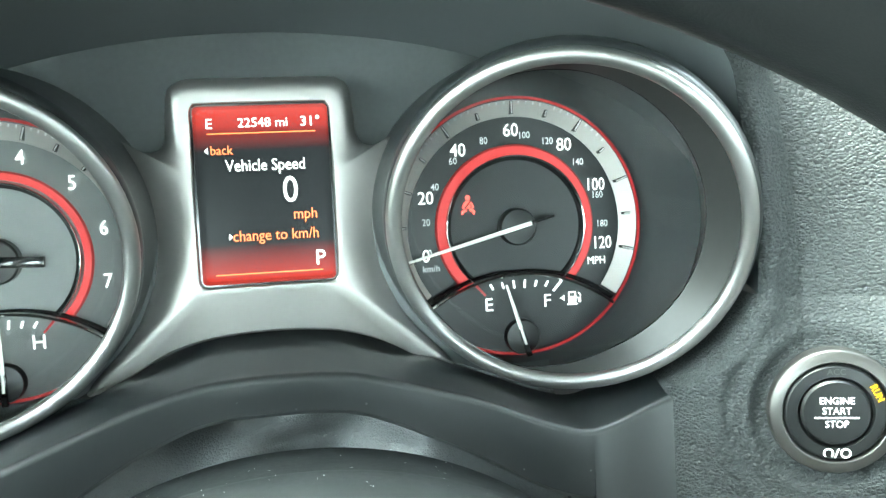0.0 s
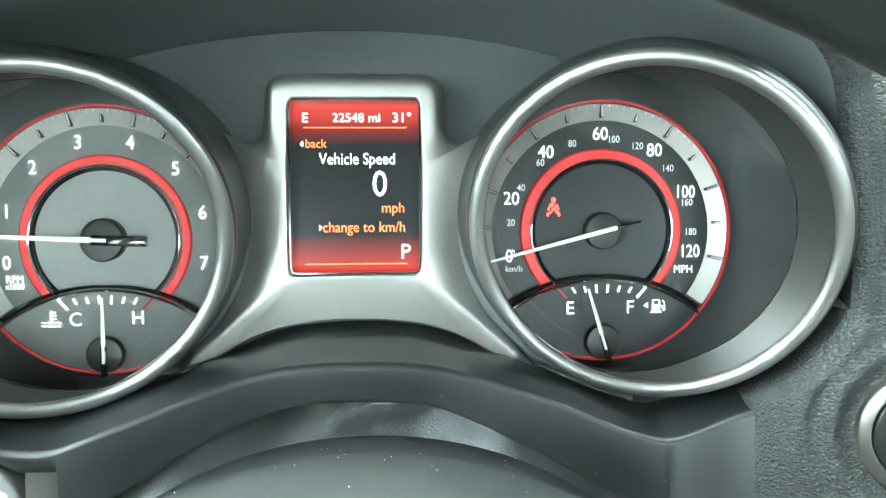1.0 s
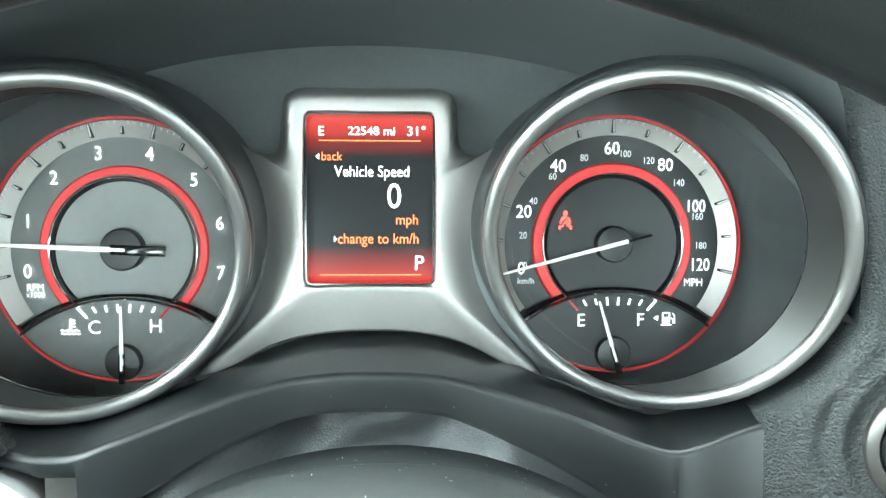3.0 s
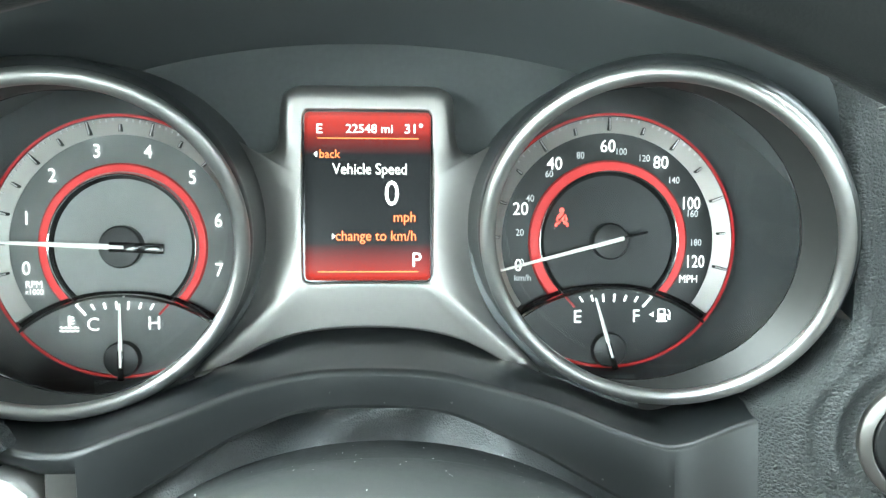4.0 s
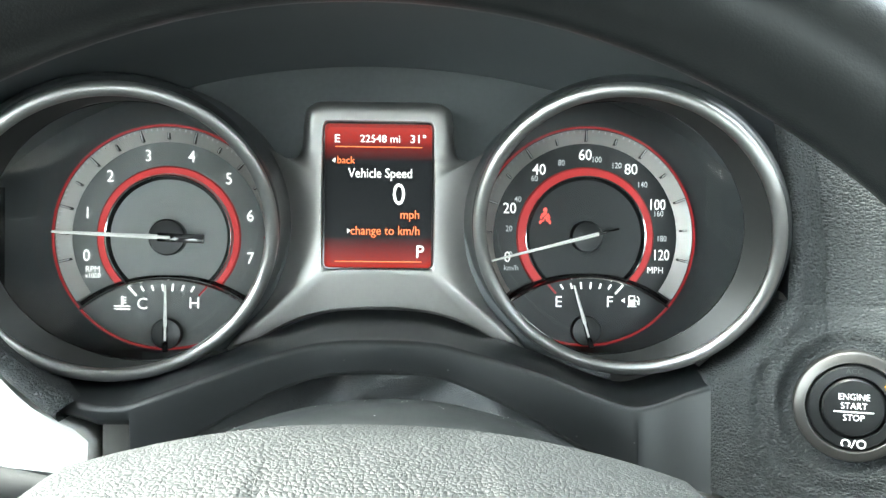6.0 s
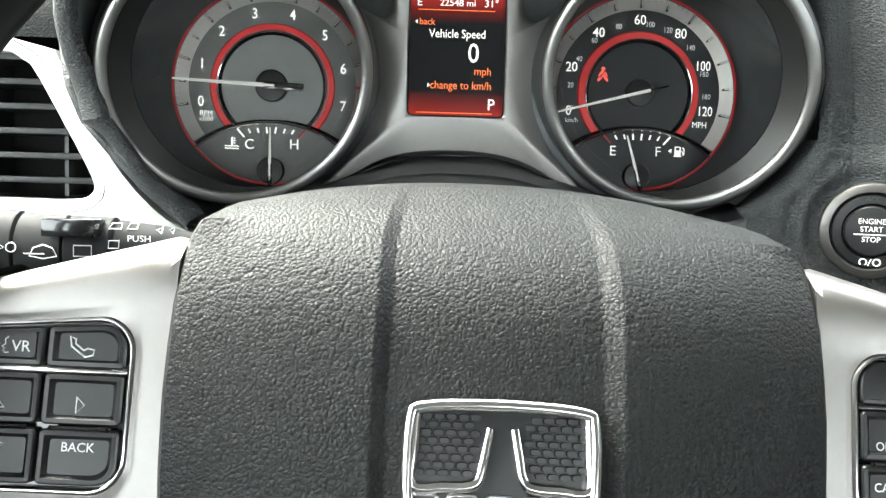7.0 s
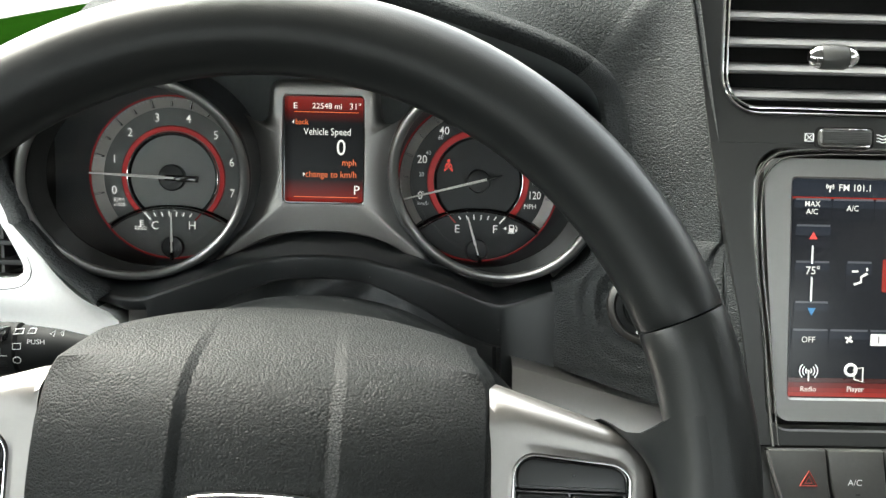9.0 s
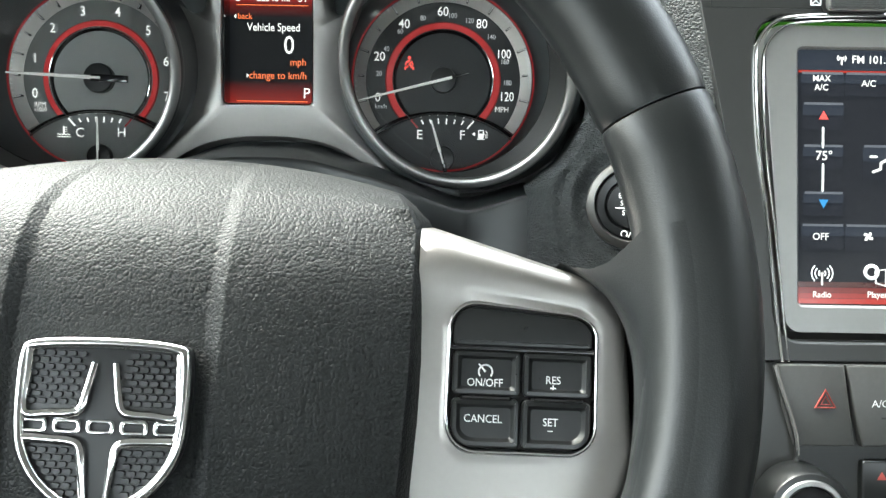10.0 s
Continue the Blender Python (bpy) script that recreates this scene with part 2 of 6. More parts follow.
def inset(outline, d):
    """The outline (anticlockwise) moved inwards by d."""
    out, n = [], len(outline)
    for i in range(n):
        (x0, z0), (x1, z1), (x2, z2) = outline[i - 1], outline[i], outline[(i + 1) % n]
        ax, az, bx, bz = x1 - x0, z1 - z0, x2 - x1, z2 - z1
        la, lb = math.hypot(ax, az) or 1e-9, math.hypot(bx, bz) or 1e-9
        nx, nz = -az / la - bz / lb, ax / la + bx / lb
        ln = math.hypot(nx, nz) or 1e-9
        k = d / max(0.35, ln / 2)
        out.append((x1 + nx / ln * k, z1 + nz / ln * k))
    return out


def plate(outline, front, back, bevel=0.0, bulge=0.0):
    """A solid slab: outline in x and z, front face at y = front (towards the driver), with a rounded edge."""
    rows = [[(x, back, z) for x, z in outline]]
    if bevel:
        for k in range(4):
            a = radians(90 * k / 3)
            d = bevel * (1 - math.cos(a))
            rows.append([(x, front + bevel * (1 - math.sin(a)), z) for x, z in inset(outline, d)])
    else:
        rows.append([(x, front, z) for x, z in outline])
    bm = grid(rows, close_u=True)
    top = rows[-1]
    bm.verts.ensure_lookup_table()
    n = len(outline)
    if bulge:
        c = bm.verts.new((sum(p[0] for p in top) / n, front - bulge, sum(p[2] for p in top) / n))
        last = bm.verts[(len(rows) - 1) * n:(len(rows)) * n]
        for i in range(n):
            bm.faces.new((last[i], last[(i + 1) % n], c))
    else:
        bm.faces.new([bm.verts[(len(rows) - 1) * n + i] for i in range(n)])
    bm.faces.new([bm.verts[i] for i in range(n)])
    return bm


def band(outer, inner, front, back, bevel=0.0):
    """A frame between two outlines with as many points each."""
    b = bevel
    rows = [[(x, back, z) for x, z in outer], [(x, front + b, z) for x, z in outer],
            [(x, front + 0.3 * b, z) for x, z in inset(outer, 0.3 * b)], [(x, front, z) for x, z in inset(outer, b)],
            [(x, front, z) for x, z in inset(inner, -b)], [(x, front + 0.3 * b, z) for x, z in inset(inner, -0.3 * b)],
            [(x, front + b, z) for x, z in inner], [(x, back, z) for x, z in inner]]
    if not b:
        rows = [rows[0], rows[1], rows[6], rows[7]]
    return grid(rows, close_u=True, close_v=True)


def arc_band(r0, r1, a0, a1, front, back, cx=0.0, cz=0.0, n=64, front1=None):
    front1 = front if front1 is None else front1
    rows = []
    for i in range(n + 1):
        a = radians(a0 + (a1 - a0) * i / n)
        c, s = math.cos(a), math.sin(a)
        rows.append([(cx + r0 * c, back, cz + r0 * s), (cx + r0 * c, front, cz + r0 * s), (cx + r1 * c, front1, cz + r1 * s), (cx + r1 * c, back, cz + r1 * s)])
    bm = grid(rows, close_u=True)
    bm.verts.ensure_lookup_table()
    bm.faces.new(bm.verts[0:4])
    bm.faces.new(bm.verts[4 * n:4 * n + 4])
    return bm


def lathe(profile, n=64):
    """Turned about the y axis: profile of (radius, y)."""
    rows = [[(r * math.cos(2 * math.pi * i / n), y, r * math.sin(2 * math.pi * i / n)) for i in range(n)] for r, y in profile]
    bm = grid(rows, close_u=True)
    bmesh.ops.remove_doubles(bm, verts=bm.verts, dist=1e-6)
    return bm


def tube(points, radius, n=10, closed=False, squash=1.0):
    """A rod along points; radius may be a list."""
    pts = [Vector(p) for p in points]
    k = len(pts)
    rows = []
    for i, p in enumerate(pts):
        a = pts[(i - 1) % k] if closed or i else pts[i]
        b = pts[(i + 1) % k] if closed or i < k - 1 else pts[i]
        t = (b - a).normalized()
        u = t.cross(Vector((0, 1, 0)))
        u = u.normalized() if u.length > 1e-4 else Vector((1, 0, 0))
        v = t.cross(u)
        r = radius[i] if isinstance(radius, (list, tuple)) else radius
        rows.append([p + u * r * math.cos(2 * math.pi * j / n) + v * r * squash * math.sin(2 * math.pi * j / n) for j in range(n)])
    bm = grid(rows, close_u=True, close_v=closed)
    if not closed:
        bm.verts.ensure_lookup_table()
        bm.faces.new(bm.verts[0:n])
        bm.faces.new(bm.verts[(k - 1) * n:k * n])
    return bm


def box(x0, x1, y0, y1, z0, z1, bevel=0.0):
    bm = bmesh.new()
    bmesh.ops.create_cube(bm, size=1.0)
    for v in bm.verts:
        v.co = Vector(((x0 + x1) / 2 + v.co.x * (x1 - x0), (y0 + y1) / 2 + v.co.y * (y1 - y0), (z0 + z1) / 2 + v.co.z * (z1 - z0)))
    if bevel:
        bmesh.ops.bevel(bm, geom=bm.edges[:], offset=bevel, segments=2, affect="EDGES", profile=0.6)
    return bm


def text_mesh(body, size, align="CENTER", bold=0.0):
    cu = bpy.data.curves.new("lettering", "FONT")
    cu.body, cu.size, cu.align_x, cu.align_y, cu.offset, cu.resolution_u = body, size, align, "CENTER", bold * size, 3
    ob = bpy.data.objects.new("lettering", cu)
    scene.collection.objects.link(ob)
    bpy.context.view_layer.update()
    me = bpy.data.meshes.new_from_object(ob.evaluated_get(bpy.context.evaluated_depsgraph_get()))
    bpy.data.objects.remove(ob)
    bpy.data.curves.remove(cu)
    return me


def lettering(body, size, x, y, z, mat, parent, name="lettering", align="CENTER", bold=0.0, turn=0.0, wide=1.0):
    """Flat print that faces the driver."""
    me = text_mesh(body, size, align, bold)
    me.transform(pose(x, y, z, 90, 0, 0) @ pose(0, 0, 0, 0, 0, turn) @ Matrix.Diagonal((wide, 1, 1, 1)))
    me.materials.append(mat)
    ob = new(name, me)
    ob.parent = parent
    return ob


def flat(outline, y, thick=0.0002):
    return plate(outline, y, y + thick)


def lerp(a, b, k):
    return a + (b - a) * k


def along(z, table):
    """A value read off a falling table of (z, value)."""
    for (z0, v0), (z1, v1) in zip(table, table[1:]):
        if z >= z1:
            return lerp(v0, v1, (z0 - z) / (z0 - z1))
    return table[-1][1]


def smooth_step(k):
    k = min(1.0, max(0.0, k))
    return k * k * (3 - 2 * k)


# ---- gauges ----
R_DIAL = 0.054
RING = (0.1083, -0.053, -0.0025, 0.0644)
RING_YAW, RING_PITCH = 18.8, 19.1


def polar(r, deg, cx, cz):
    return cx + r * math.cos(radians(deg)), cz + r * math.sin(radians(deg))


def gauge(sign, name, label, numerals, hx, hz):
    g = thing(name, label, "gauge", "instrument gauges")
    ring_m = pose(sign * RING[0], RING[1], RING[2] + sign * 0.0017, 0, 0, -sign * RING_YAW) @ pose(0, 0, 0, RING_PITCH, 0, 0)
    R = RING[3]
    # a sloping shelf, wide on the outer side, then the wall down to the floor
    n = 96
    edge = []
    for i in range(n):
        a = 2 * math.pi * i / n
        x, z = -sign * 0.0085 + 0.0592 * math.cos(a), -0.0006 + 0.0592 * math.sin(a)
        k = min(1.0, 0.0621 / math.hypot(x, z))
        edge.append(Vector((x * k, 0.0012 + 0.0075 * min(1.0, (0.0626 - math.hypot(x * k, z * k)) / 0.006), z * k)))
    rows = []
    for k in range(6):
        rows.append([ring_m @ Vector((R * 0.972 * e.x / math.hypot(e.x, e.z), 0.0006, R * 0.972 * e.z / math.hypot(e.x, e.z))).lerp(e, k / 5) for e in edge])
    part("shelf", grid(rows, close_u=True), M_WELL, g, "grey sloping shelf inside the ring")
    part("lens_edge", tube([ring_m @ (e + Vector((0, 0.0004, 0))) for e in edge], 0.0003, 6, True), M_GLOSS, g, "dark edge of the lens")
    rows = []
    for k in range(9):
        q = k / 8
        row = []
        for e in edge:
            a = math.atan2(e.z, e.x)
            foot = Vector((sign * 0.1140 + 0.0750 * math.cos(a), 0.0012, 0.0008 + 0.0690 * math.sin(a)))
            row.append((ring_m @ (e + Vector((0, 0.0006, 0)))).lerp(foot, q))
        rows.append(row)
    part("well", grid(rows, close_u=True), M_FLOOR, g, "dark sloping plastic well")
    n = 72
    part("well_floor", flat([(sign * 0.1165 + x, 0.003 + z * 0.915) for x, z in circle(0.074, 72)], 0.001), M_FLOOR, g, "black gauge floor")
    # ring: satin crest with a black flange behind
    prof = []
    for k in range(13):
        a = radians(-20 + 220 * k / 12)
        prof.append((R + 0.0031 * math.cos(a), -0.0028 * math.sin(a)))
    part("bezel", lathe(prof, 96), M_BEZEL, g, "satin chrome ring", m=ring_m)
    part("flange", lathe([(R + 0.0024, 0.0), (R + 0.0038, 0.001), (R + 0.005, 0.004), (R + 0.0052, 0.007)], 96), M_TRIM, g, "black ring flange", m=ring_m)
    rows = []
    for k in range(7):
        row = []
        for i in range(n):
            a = 2 * math.pi * i / n
            top = ring_m @ Vector(((R + 0.0051) * math.cos(a), 0.0065, (R + 0.0051) * math.sin(a)))
            foot = Vector((sign * 0.1165 + 0.0765 * math.cos(a), 0.006, 0.003 + 0.070 * math.sin(a)))
            row.append(top.lerp(foot, k / 6))
        rows.append(row)
    part("sleeve", grid(rows, close_u=True), M_TRIM, g, "black sleeve behind the ring")
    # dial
    # the tachometer's face and centre take lighter colours, for the light falling on it
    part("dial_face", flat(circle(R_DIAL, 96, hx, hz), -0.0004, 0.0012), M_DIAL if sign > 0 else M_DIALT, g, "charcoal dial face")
    part("red_rim", arc_band(R_DIAL - 0.0007, R_DIAL + 0.0004, 0, 360, -0.0047, -0.0039, hx, hz, 128), M_REDTHIN, g, "thin red rim")
    part("dial_wall", arc_band(R_DIAL - 0.0007, R_DIAL + 0.0002, 0, 360, -0.0039, 0.0, hx, hz, 128), M_TRIM, g, "black dial edge")
    bandpart = part("tick_band", arc_band(0.0462, 0.0528, -36, 216, -0.0010, 0.0, hx, hz, 96, front1=-0.0045), M_BAND, g, "silver scale band")
    part("red_ring", arc_band(0.0302 if sign > 0 else 0.0311, 0.0338, -50, 230, -0.0014, 0.0, hx, hz, 96), M_RED, g, "glowing red ring")
    part("red_fringe", arc_band(0.0338, 0.0346, -50, 230, -0.0013, 0.0, hx, hz, 96, front1=-0.0007), M_REDSOFT, g, "soft red fringe")
    part("inner_bevel", arc_band(0.0280, 0.0299, -50, 230, -0.0010, 0.0, hx, hz, 96, front1=-0.0032), M_GLOSS, g, "gloss black bevel")
    part("chrome_ring", tube([(polar(0.0299, a, hx, hz)[0], -0.0032, polar(0.0299, a, hx, hz)[1]) for a in range(-50, 231, 4)], 0.0004, 8), M_CHROME, g, "thin chrome ring")
    part("dial_centre", flat(circle(0.0282, 64, hx, hz), -0.0008), M_DIALIN if sign < 0 else M_DIAL, g)
    lens = part("lens", lathe([(0.0615, 0.0095), (0.04, 0.0088), (0.0001, 0.0085)], 72), M_LENS, g, "clear plastic lens", m=ring_m)
    lens.visible_shadow = False
    # scale
    step, zero, major = numerals
    tick_me = {}
    for kind, (w, l, front, mat) in {"long": (0.0011, 0.0054, -0.0047, M_INK), "short": (0.0010, 0.0030, -0.0046, M_INK), "dot": (0.0005, 0.0011, -0.0050, M_PRINT),
                                     "long_core": (0.00058, 0.0049, -0.0049, M_PRINT), "short_core": (0.0005, 0.0025, -0.0048, M_PRINT), "red": (0.0009, 0.0054, -0.0047, M_REDTHIN)}.items():
        bm = box(-l / 2, l / 2, front, -0.0005, -w / 2, w / 2)
        me = bpy.data.meshes.new("tick")
        bm.to_mesh(me)
        bm.free()
        me.materials.append(mat)
        tick_me[kind] = me
    count = (len(major) - 1) * 2
    for i in range(count + 1):
        deg = zero - step * i / 2
        kind = "long" if i % 2 == 0 else "short"
        r = 0.0498 if kind == "long" else 0.0488
        red = sign < 0 and i >= count - 1
        for me in (tick_me["red"],) if red else (tick_me[kind], tick_me[kind + "_core"]):
            ob = new("tick", me)
            x, z = polar(r, deg, hx, hz)
            ob.parent = bandpart
            ob.matrix_local = pose(x, 0, z, 0, -deg, 0)
        if i < count and i < count * 0.72:
            for j in range(1, 5):
                d2 = deg - step / 2 * j / 5
                x, z = polar(0.0519, d2, hx, hz)
                ob = new("minor_tick", tick_me["dot"])
                ob.parent = bandpart
                ob.matrix_local = pose(x, 0, z, 0, -d2, 0)
    for i, s in enumerate(major):
        x, z = polar(0.0393 if len(s) > 2 else 0.0404, zero - step * i + (2.7 if s == "100" else 0.0), hx, hz)
        lettering(s, 0.0076 if sign > 0 else 0.0080, x, -0.0012, z, M_WHITE, g, "numeral", bold=0.003, wide=0.9 if len(s) < 3 else 0.78)
    # lower gauge in the lens-shaped field
    low_r, low_d = 0.0645, 0.0848
    pts = []
    for i in range(33):
        a = radians(90 + 39.6 - 79.2 * i / 32)
        pts.append((hx + low_r * math.cos(a), hz - low_d + low_r * math.sin(a)))
    top_arc = [(x, -0.0034, z) for x, z in pts]
    for i in range(1, 32):
        a = radians(-40.4 - 99.2 * i / 32)
        pts.append((hx + (R_DIAL - 0.0007) * math.cos(a), hz + (R_DIAL - 0.0007) * math.sin(a)))
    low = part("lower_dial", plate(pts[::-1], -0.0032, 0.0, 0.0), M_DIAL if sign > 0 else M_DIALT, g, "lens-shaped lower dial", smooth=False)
    part("chrome_arc", tube([(x, -0.0049, z + 0.0002) for x, y, z in top_arc], 0.0008, 8), M_CHROME, low)
    part("arc_bezel", tube([(x, y + 0.0008, z + 0.0013 + 0.0012 * abs(x - hx) / 0.04) for x, y, z in top_arc], [0.0006 + 0.0008 * abs(i - 16) / 16 for i in range(33)], 8), M_GLOSS, low, "black bezel over the lower dial")
    fx, fz = hx, hz - 0.0465
    for i in range(8):
        k = i / 3.5 - 1
        end = i in (0, 7)
        red = (sign > 0 and i == 0) or (sign < 0 and i == 7)
        l, w = (0.0058, 0.00045) if end else ((0.0034, 0.0004) if i in (3, 4) else (0.0027, 0.0004))
        bm = box(-l / 2, l / 2, -0.0038, -0.0033, -w, w)
        part("tick", bm, M_REDTHIN if red else M_WHITE, low, smooth=False, m=pose(fx + 0.0168 * k, 0, fz + 0.0222 - 0.0012 * k * k - (0.0006 if end else 0), 0, -(90 - 42 * k), 0))
    needle(low, fx, fz, 106.5 if sign > 0 else 90.0, 0.0235, 0.003, 0.0075, -0.0036, sign, 0.0085, 0.0012)
    return g, low


def needle(parent, x, z, deg, length, tail, hub_r, y, sign, dark_tail=0.0, tail_w=0.0016, wide=0.0009):
    """A tapered white pointer on a round cap."""
    bm = bmesh.new()
    prof = [(-tail, wide), (0.004, wide), (length * 0.6, wide * 0.78), (length, wide * 0.5)]
    rows = []
    for l, w in prof:
        rows.append([(l, y - 0.0042, -w), (l, y - 0.0052, 0), (l, y - 0.0042, w), (l, y - 0.0034, 0)])
    bm.free()
    bm = grid(rows, close_u=True)
    bm.verts.ensure_lookup_table()
    bm.faces.new(bm.verts[0:4])
    bm.faces.new(bm.verts[-4:])
    m = pose(x, 0, z, 0, -deg, 0)
    nd = part("needle", bm, M_NEEDLE, parent, "white tapered needle", m=m)
    if dark_tail:
        part("needle_tail", box(-dark_tail, 0.004, y - 0.0046, y - 0.002, -tail_w, tail_w, 0.0004), M_GLOSS, nd, "black counterweight", m=m)
    m2 = pose(x, y, z)
    cap = part("needle_cap", lathe([(hub_r, 0.002), (hub_r, -0.0024), (hub_r * 0.92, -0.0033), (hub_r * 0.45, -0.0036), (0.0001, -0.0037)], 40), M_BUTTON, parent, "round black needle cap", m=m2)
    return nd


speedo, fuel = gauge(1, "speedometer", "round speedometer with silver scale, red ring and fuel gauge", (34.8, 195.3, ["0", "20", "40", "60", "80", "100", "120"]), 0.1030, -0.0010)
tach, temp = gauge(-1, "tachometer", "round tachometer with silver scale, red ring and temperature gauge", (29.7, 193.4, list("01234567")), -0.1012, -0.0033)
SX, SZ = 0.1030, -0.0010
TX, TZ = -0.1012, -0.0033
for deg, s in ((194, "0"), (174.8, "20"), (152, "40"), (132.3, "60"), (108.9, "80"), (82.4, "100"), (66.8, "120"), (42.6, "140"), (17.6, "160"), (358.8, "180")):
    x, z = polar(0.0385, deg, SX, SZ)
    lettering(s, 0.0041, x, -0.0012, z, M_GREYPRINT, speedo, "numeral", bold=0.003, wide=0.86)
lettering("MPH", 0.0047, SX + 0.0355, -0.0012, SZ - 0.0167, M_WHITE, speedo, "unit_mark", bold=0.0, wide=0.9)
lettering("km/h", 0.0037, SX - 0.037, -0.0012, SZ - 0.0159, M_GREYPRINT, speedo, "unit_mark")
lettering("RPM", 0.0042, TX - 0.0363, -0.0012, TZ - 0.0159, M_WHITE, tach, "unit_mark", wide=0.9)
lettering("x1000", 0.0034, TX - 0.0363, -0.0012, TZ - 0.0189, M_WHITE, tach, "unit_mark", wide=0.9)
needle(speedo, SX, SZ, 194.5, 0.0515, 0.0055, 0.0078, -0.003, 1, 0.016, 0.0005)
needle(tach, TX, TZ, 177.6, 0.0535, 0.002, 0.0088, -0.003, -1, 0.018, 0.0021, 0.00115)
lettering("E", 0.0078, SX - 0.0136, -0.0035, SZ - 0.0326, M_WHITE, fuel)
lettering("F", 0.0078, SX + 0.0120, -0.0035, SZ - 0.0325, M_WHITE, fuel)
lettering("C", 0.0078, TX - 0.0120, -0.0035, TZ - 0.0324, M_WHITE, temp)
lettering("H", 0.0078, TX + 0.0128, -0.0035, TZ - 0.0320, M_WHITE, temp)


def fuel_icon(parent, x, y, z):
    part("fuel_symbol", band(rrect(0.0034, 0.005, 0.0004, 2, x, z), rrect(0.0022, 0.0016, 0.0002, 2, x, z + 0.0012), y, y + 0.0002), M_WHITE, parent, smooth=False)
    part("fuel_symbol", flat(rrect(0.0046, 0.0006, 0.0002, 2, x, z - 0.0029), y), M_WHITE, parent, smooth=False)
    part("fuel_symbol", tube([(x + 0.0018, y, z), (x + 0.0028, y, z - 0.0003), (x + 0.003, y, z - 0.0022), (x + 0.0036, y, z - 0.0022), (x + 0.0036, y, z + 0.001), (x + 0.0027, y, z + 0.0021)], 0.00022, 6), M_WHITE, parent)
    part("fuel_symbol", flat([(x - 0.0035, z + 0.0012), (x - 0.0055, z), (x - 0.0035, z - 0.0012)], y), M_WHITE, parent, smooth=False)


def temp_icon(parent, x, y, z):
    part("coolant_symbol", tube([(x, y, z - 0.0012), (x, y, z + 0.0036)], 0.0005, 6), M_WHITE, parent)
    for k in range(3):
        part("coolant_symbol", flat(rrect(0.0016, 0.0005, 0.0001, 2, x + 0.0012, z + 0.0004 + 0.0013 * k), y), M_WHITE, parent, smooth=False)
    for k in range(2):
        w = [(x - 0.0038 + 0.0076 * i / 12, y, z - 0.0012 - 0.0014 * k + 0.0003 * math.sin(i * 1.05 * 2)) for i in range(13)]
        part("coolant_symbol", tube(w, 0.00025, 6), M_WHITE, parent)


fuel_icon(fuel, SX + 0.0232, -0.0036, SZ - 0.0316)
temp_icon(temp, TX - 0.0216, -0.0036, TZ - 0.0322)
# seat-belt warning lamp in the speedometer
bx, bz = SX - 0.0203, SZ + 0.0098
part("seatbelt_lamp", flat(circle(0.00105, 16, bx, bz + 0.0034), -0.0014), M_ICONRED, speedo, smooth=False)
part("seatbelt_lamp", flat([(bx - 0.0009, bz - 0.0012), (bx + 0.0009, bz - 0.0012), (bx + 0.0012, bz + 0.0012), (bx + 0.0008, bz + 0.0021), (bx - 0.0008, bz + 0.0021), (bx - 0.0012, bz + 0.0012)], -0.0014), M_ICONRED, speedo, smooth=False)
for sx in (-1, 1):
    part("seatbelt_lamp", tube([(bx + sx * 0.0013, -0.0014, bz + 0.0014), (bx + sx * 0.0022, -0.0014, bz - 0.0006), (bx + sx * 0.0014, -0.0014, bz - 0.0014)], 0.00042, 6, squash=0.3), M_ICONRED, speedo)
    part("seatbelt_lamp", tube([(bx + sx * 0.0007, -0.0014, bz - 0.0017), (bx + sx * 0.0026, -0.0014, bz - 0.0026), (bx + sx * 0.0022, -0.0014, bz - 0.0037)], 0.00058, 6, squash=0.3), M_ICONRED, speedo)
part("seatbelt_lamp", tube([(bx - 0.0019, -0.0017, bz - 0.0020), (bx + 0.0014, -0.0017, bz + 0.0023)], 0.00028, 6), M_INK, speedo)

# ---- driver display between the gauges ----
disp = thing("driver_display", "lit red and black colour screen showing vehicle speed", "display")
lcd_mat = bpy.data.materials.new("display_backlight")
lcd_mat.use_nodes = True
nt = lcd_mat.node_tree
tc, sep, ramp = nt.nodes.new("ShaderNodeTexCoord"), nt.nodes.new("ShaderNodeSeparateXYZ"), nt.nodes.new("ShaderNodeValToRGB")
mr = nt.nodes.new("ShaderNodeMapRange")
mr.inputs[1].default_value, mr.inputs[2].default_value = -0.0175, 0.0522
nt.links.new(tc.outputs["Object"], sep.inputs[0])
nt.links.new(sep.outputs[2], mr.inputs[0])
nt.links.new(mr.outputs[0], ramp.inputs[0])
els = ramp.color_ramp.elements
els[0].position, els[0].color = 0.0, (0.62, 0.045, 0.035, 1)
els[1].position, els[1].color = 1.0, (0.62, 0.05, 0.04, 1)
for pos, col in ((0.06, (0.42, 0.03, 0.025, 1)), (0.22, (0.012, 0.013, 0.015, 1)), (0.76, (0.012, 0.014, 0.016, 1)), (0.87, (0.25, 0.02, 0.018, 1)), (0.9, (0.45, 0.035, 0.03, 1))):
    e = els.new(pos)
    e.color = col
bs = nt.nodes["Principled BSDF"]
bs.inputs["Base Color"].default_value = (0.008, 0.008, 0.009, 1)
bs.inputs["Roughness"].default_value = 0.22
bs.inputs["Specular IOR Level"].default_value = 0.14
nt.links.new(ramp.outputs[0], bs.inputs["Emission Color"])
bs.inputs["Emission Strength"].default_value = 0.55 * GLOW
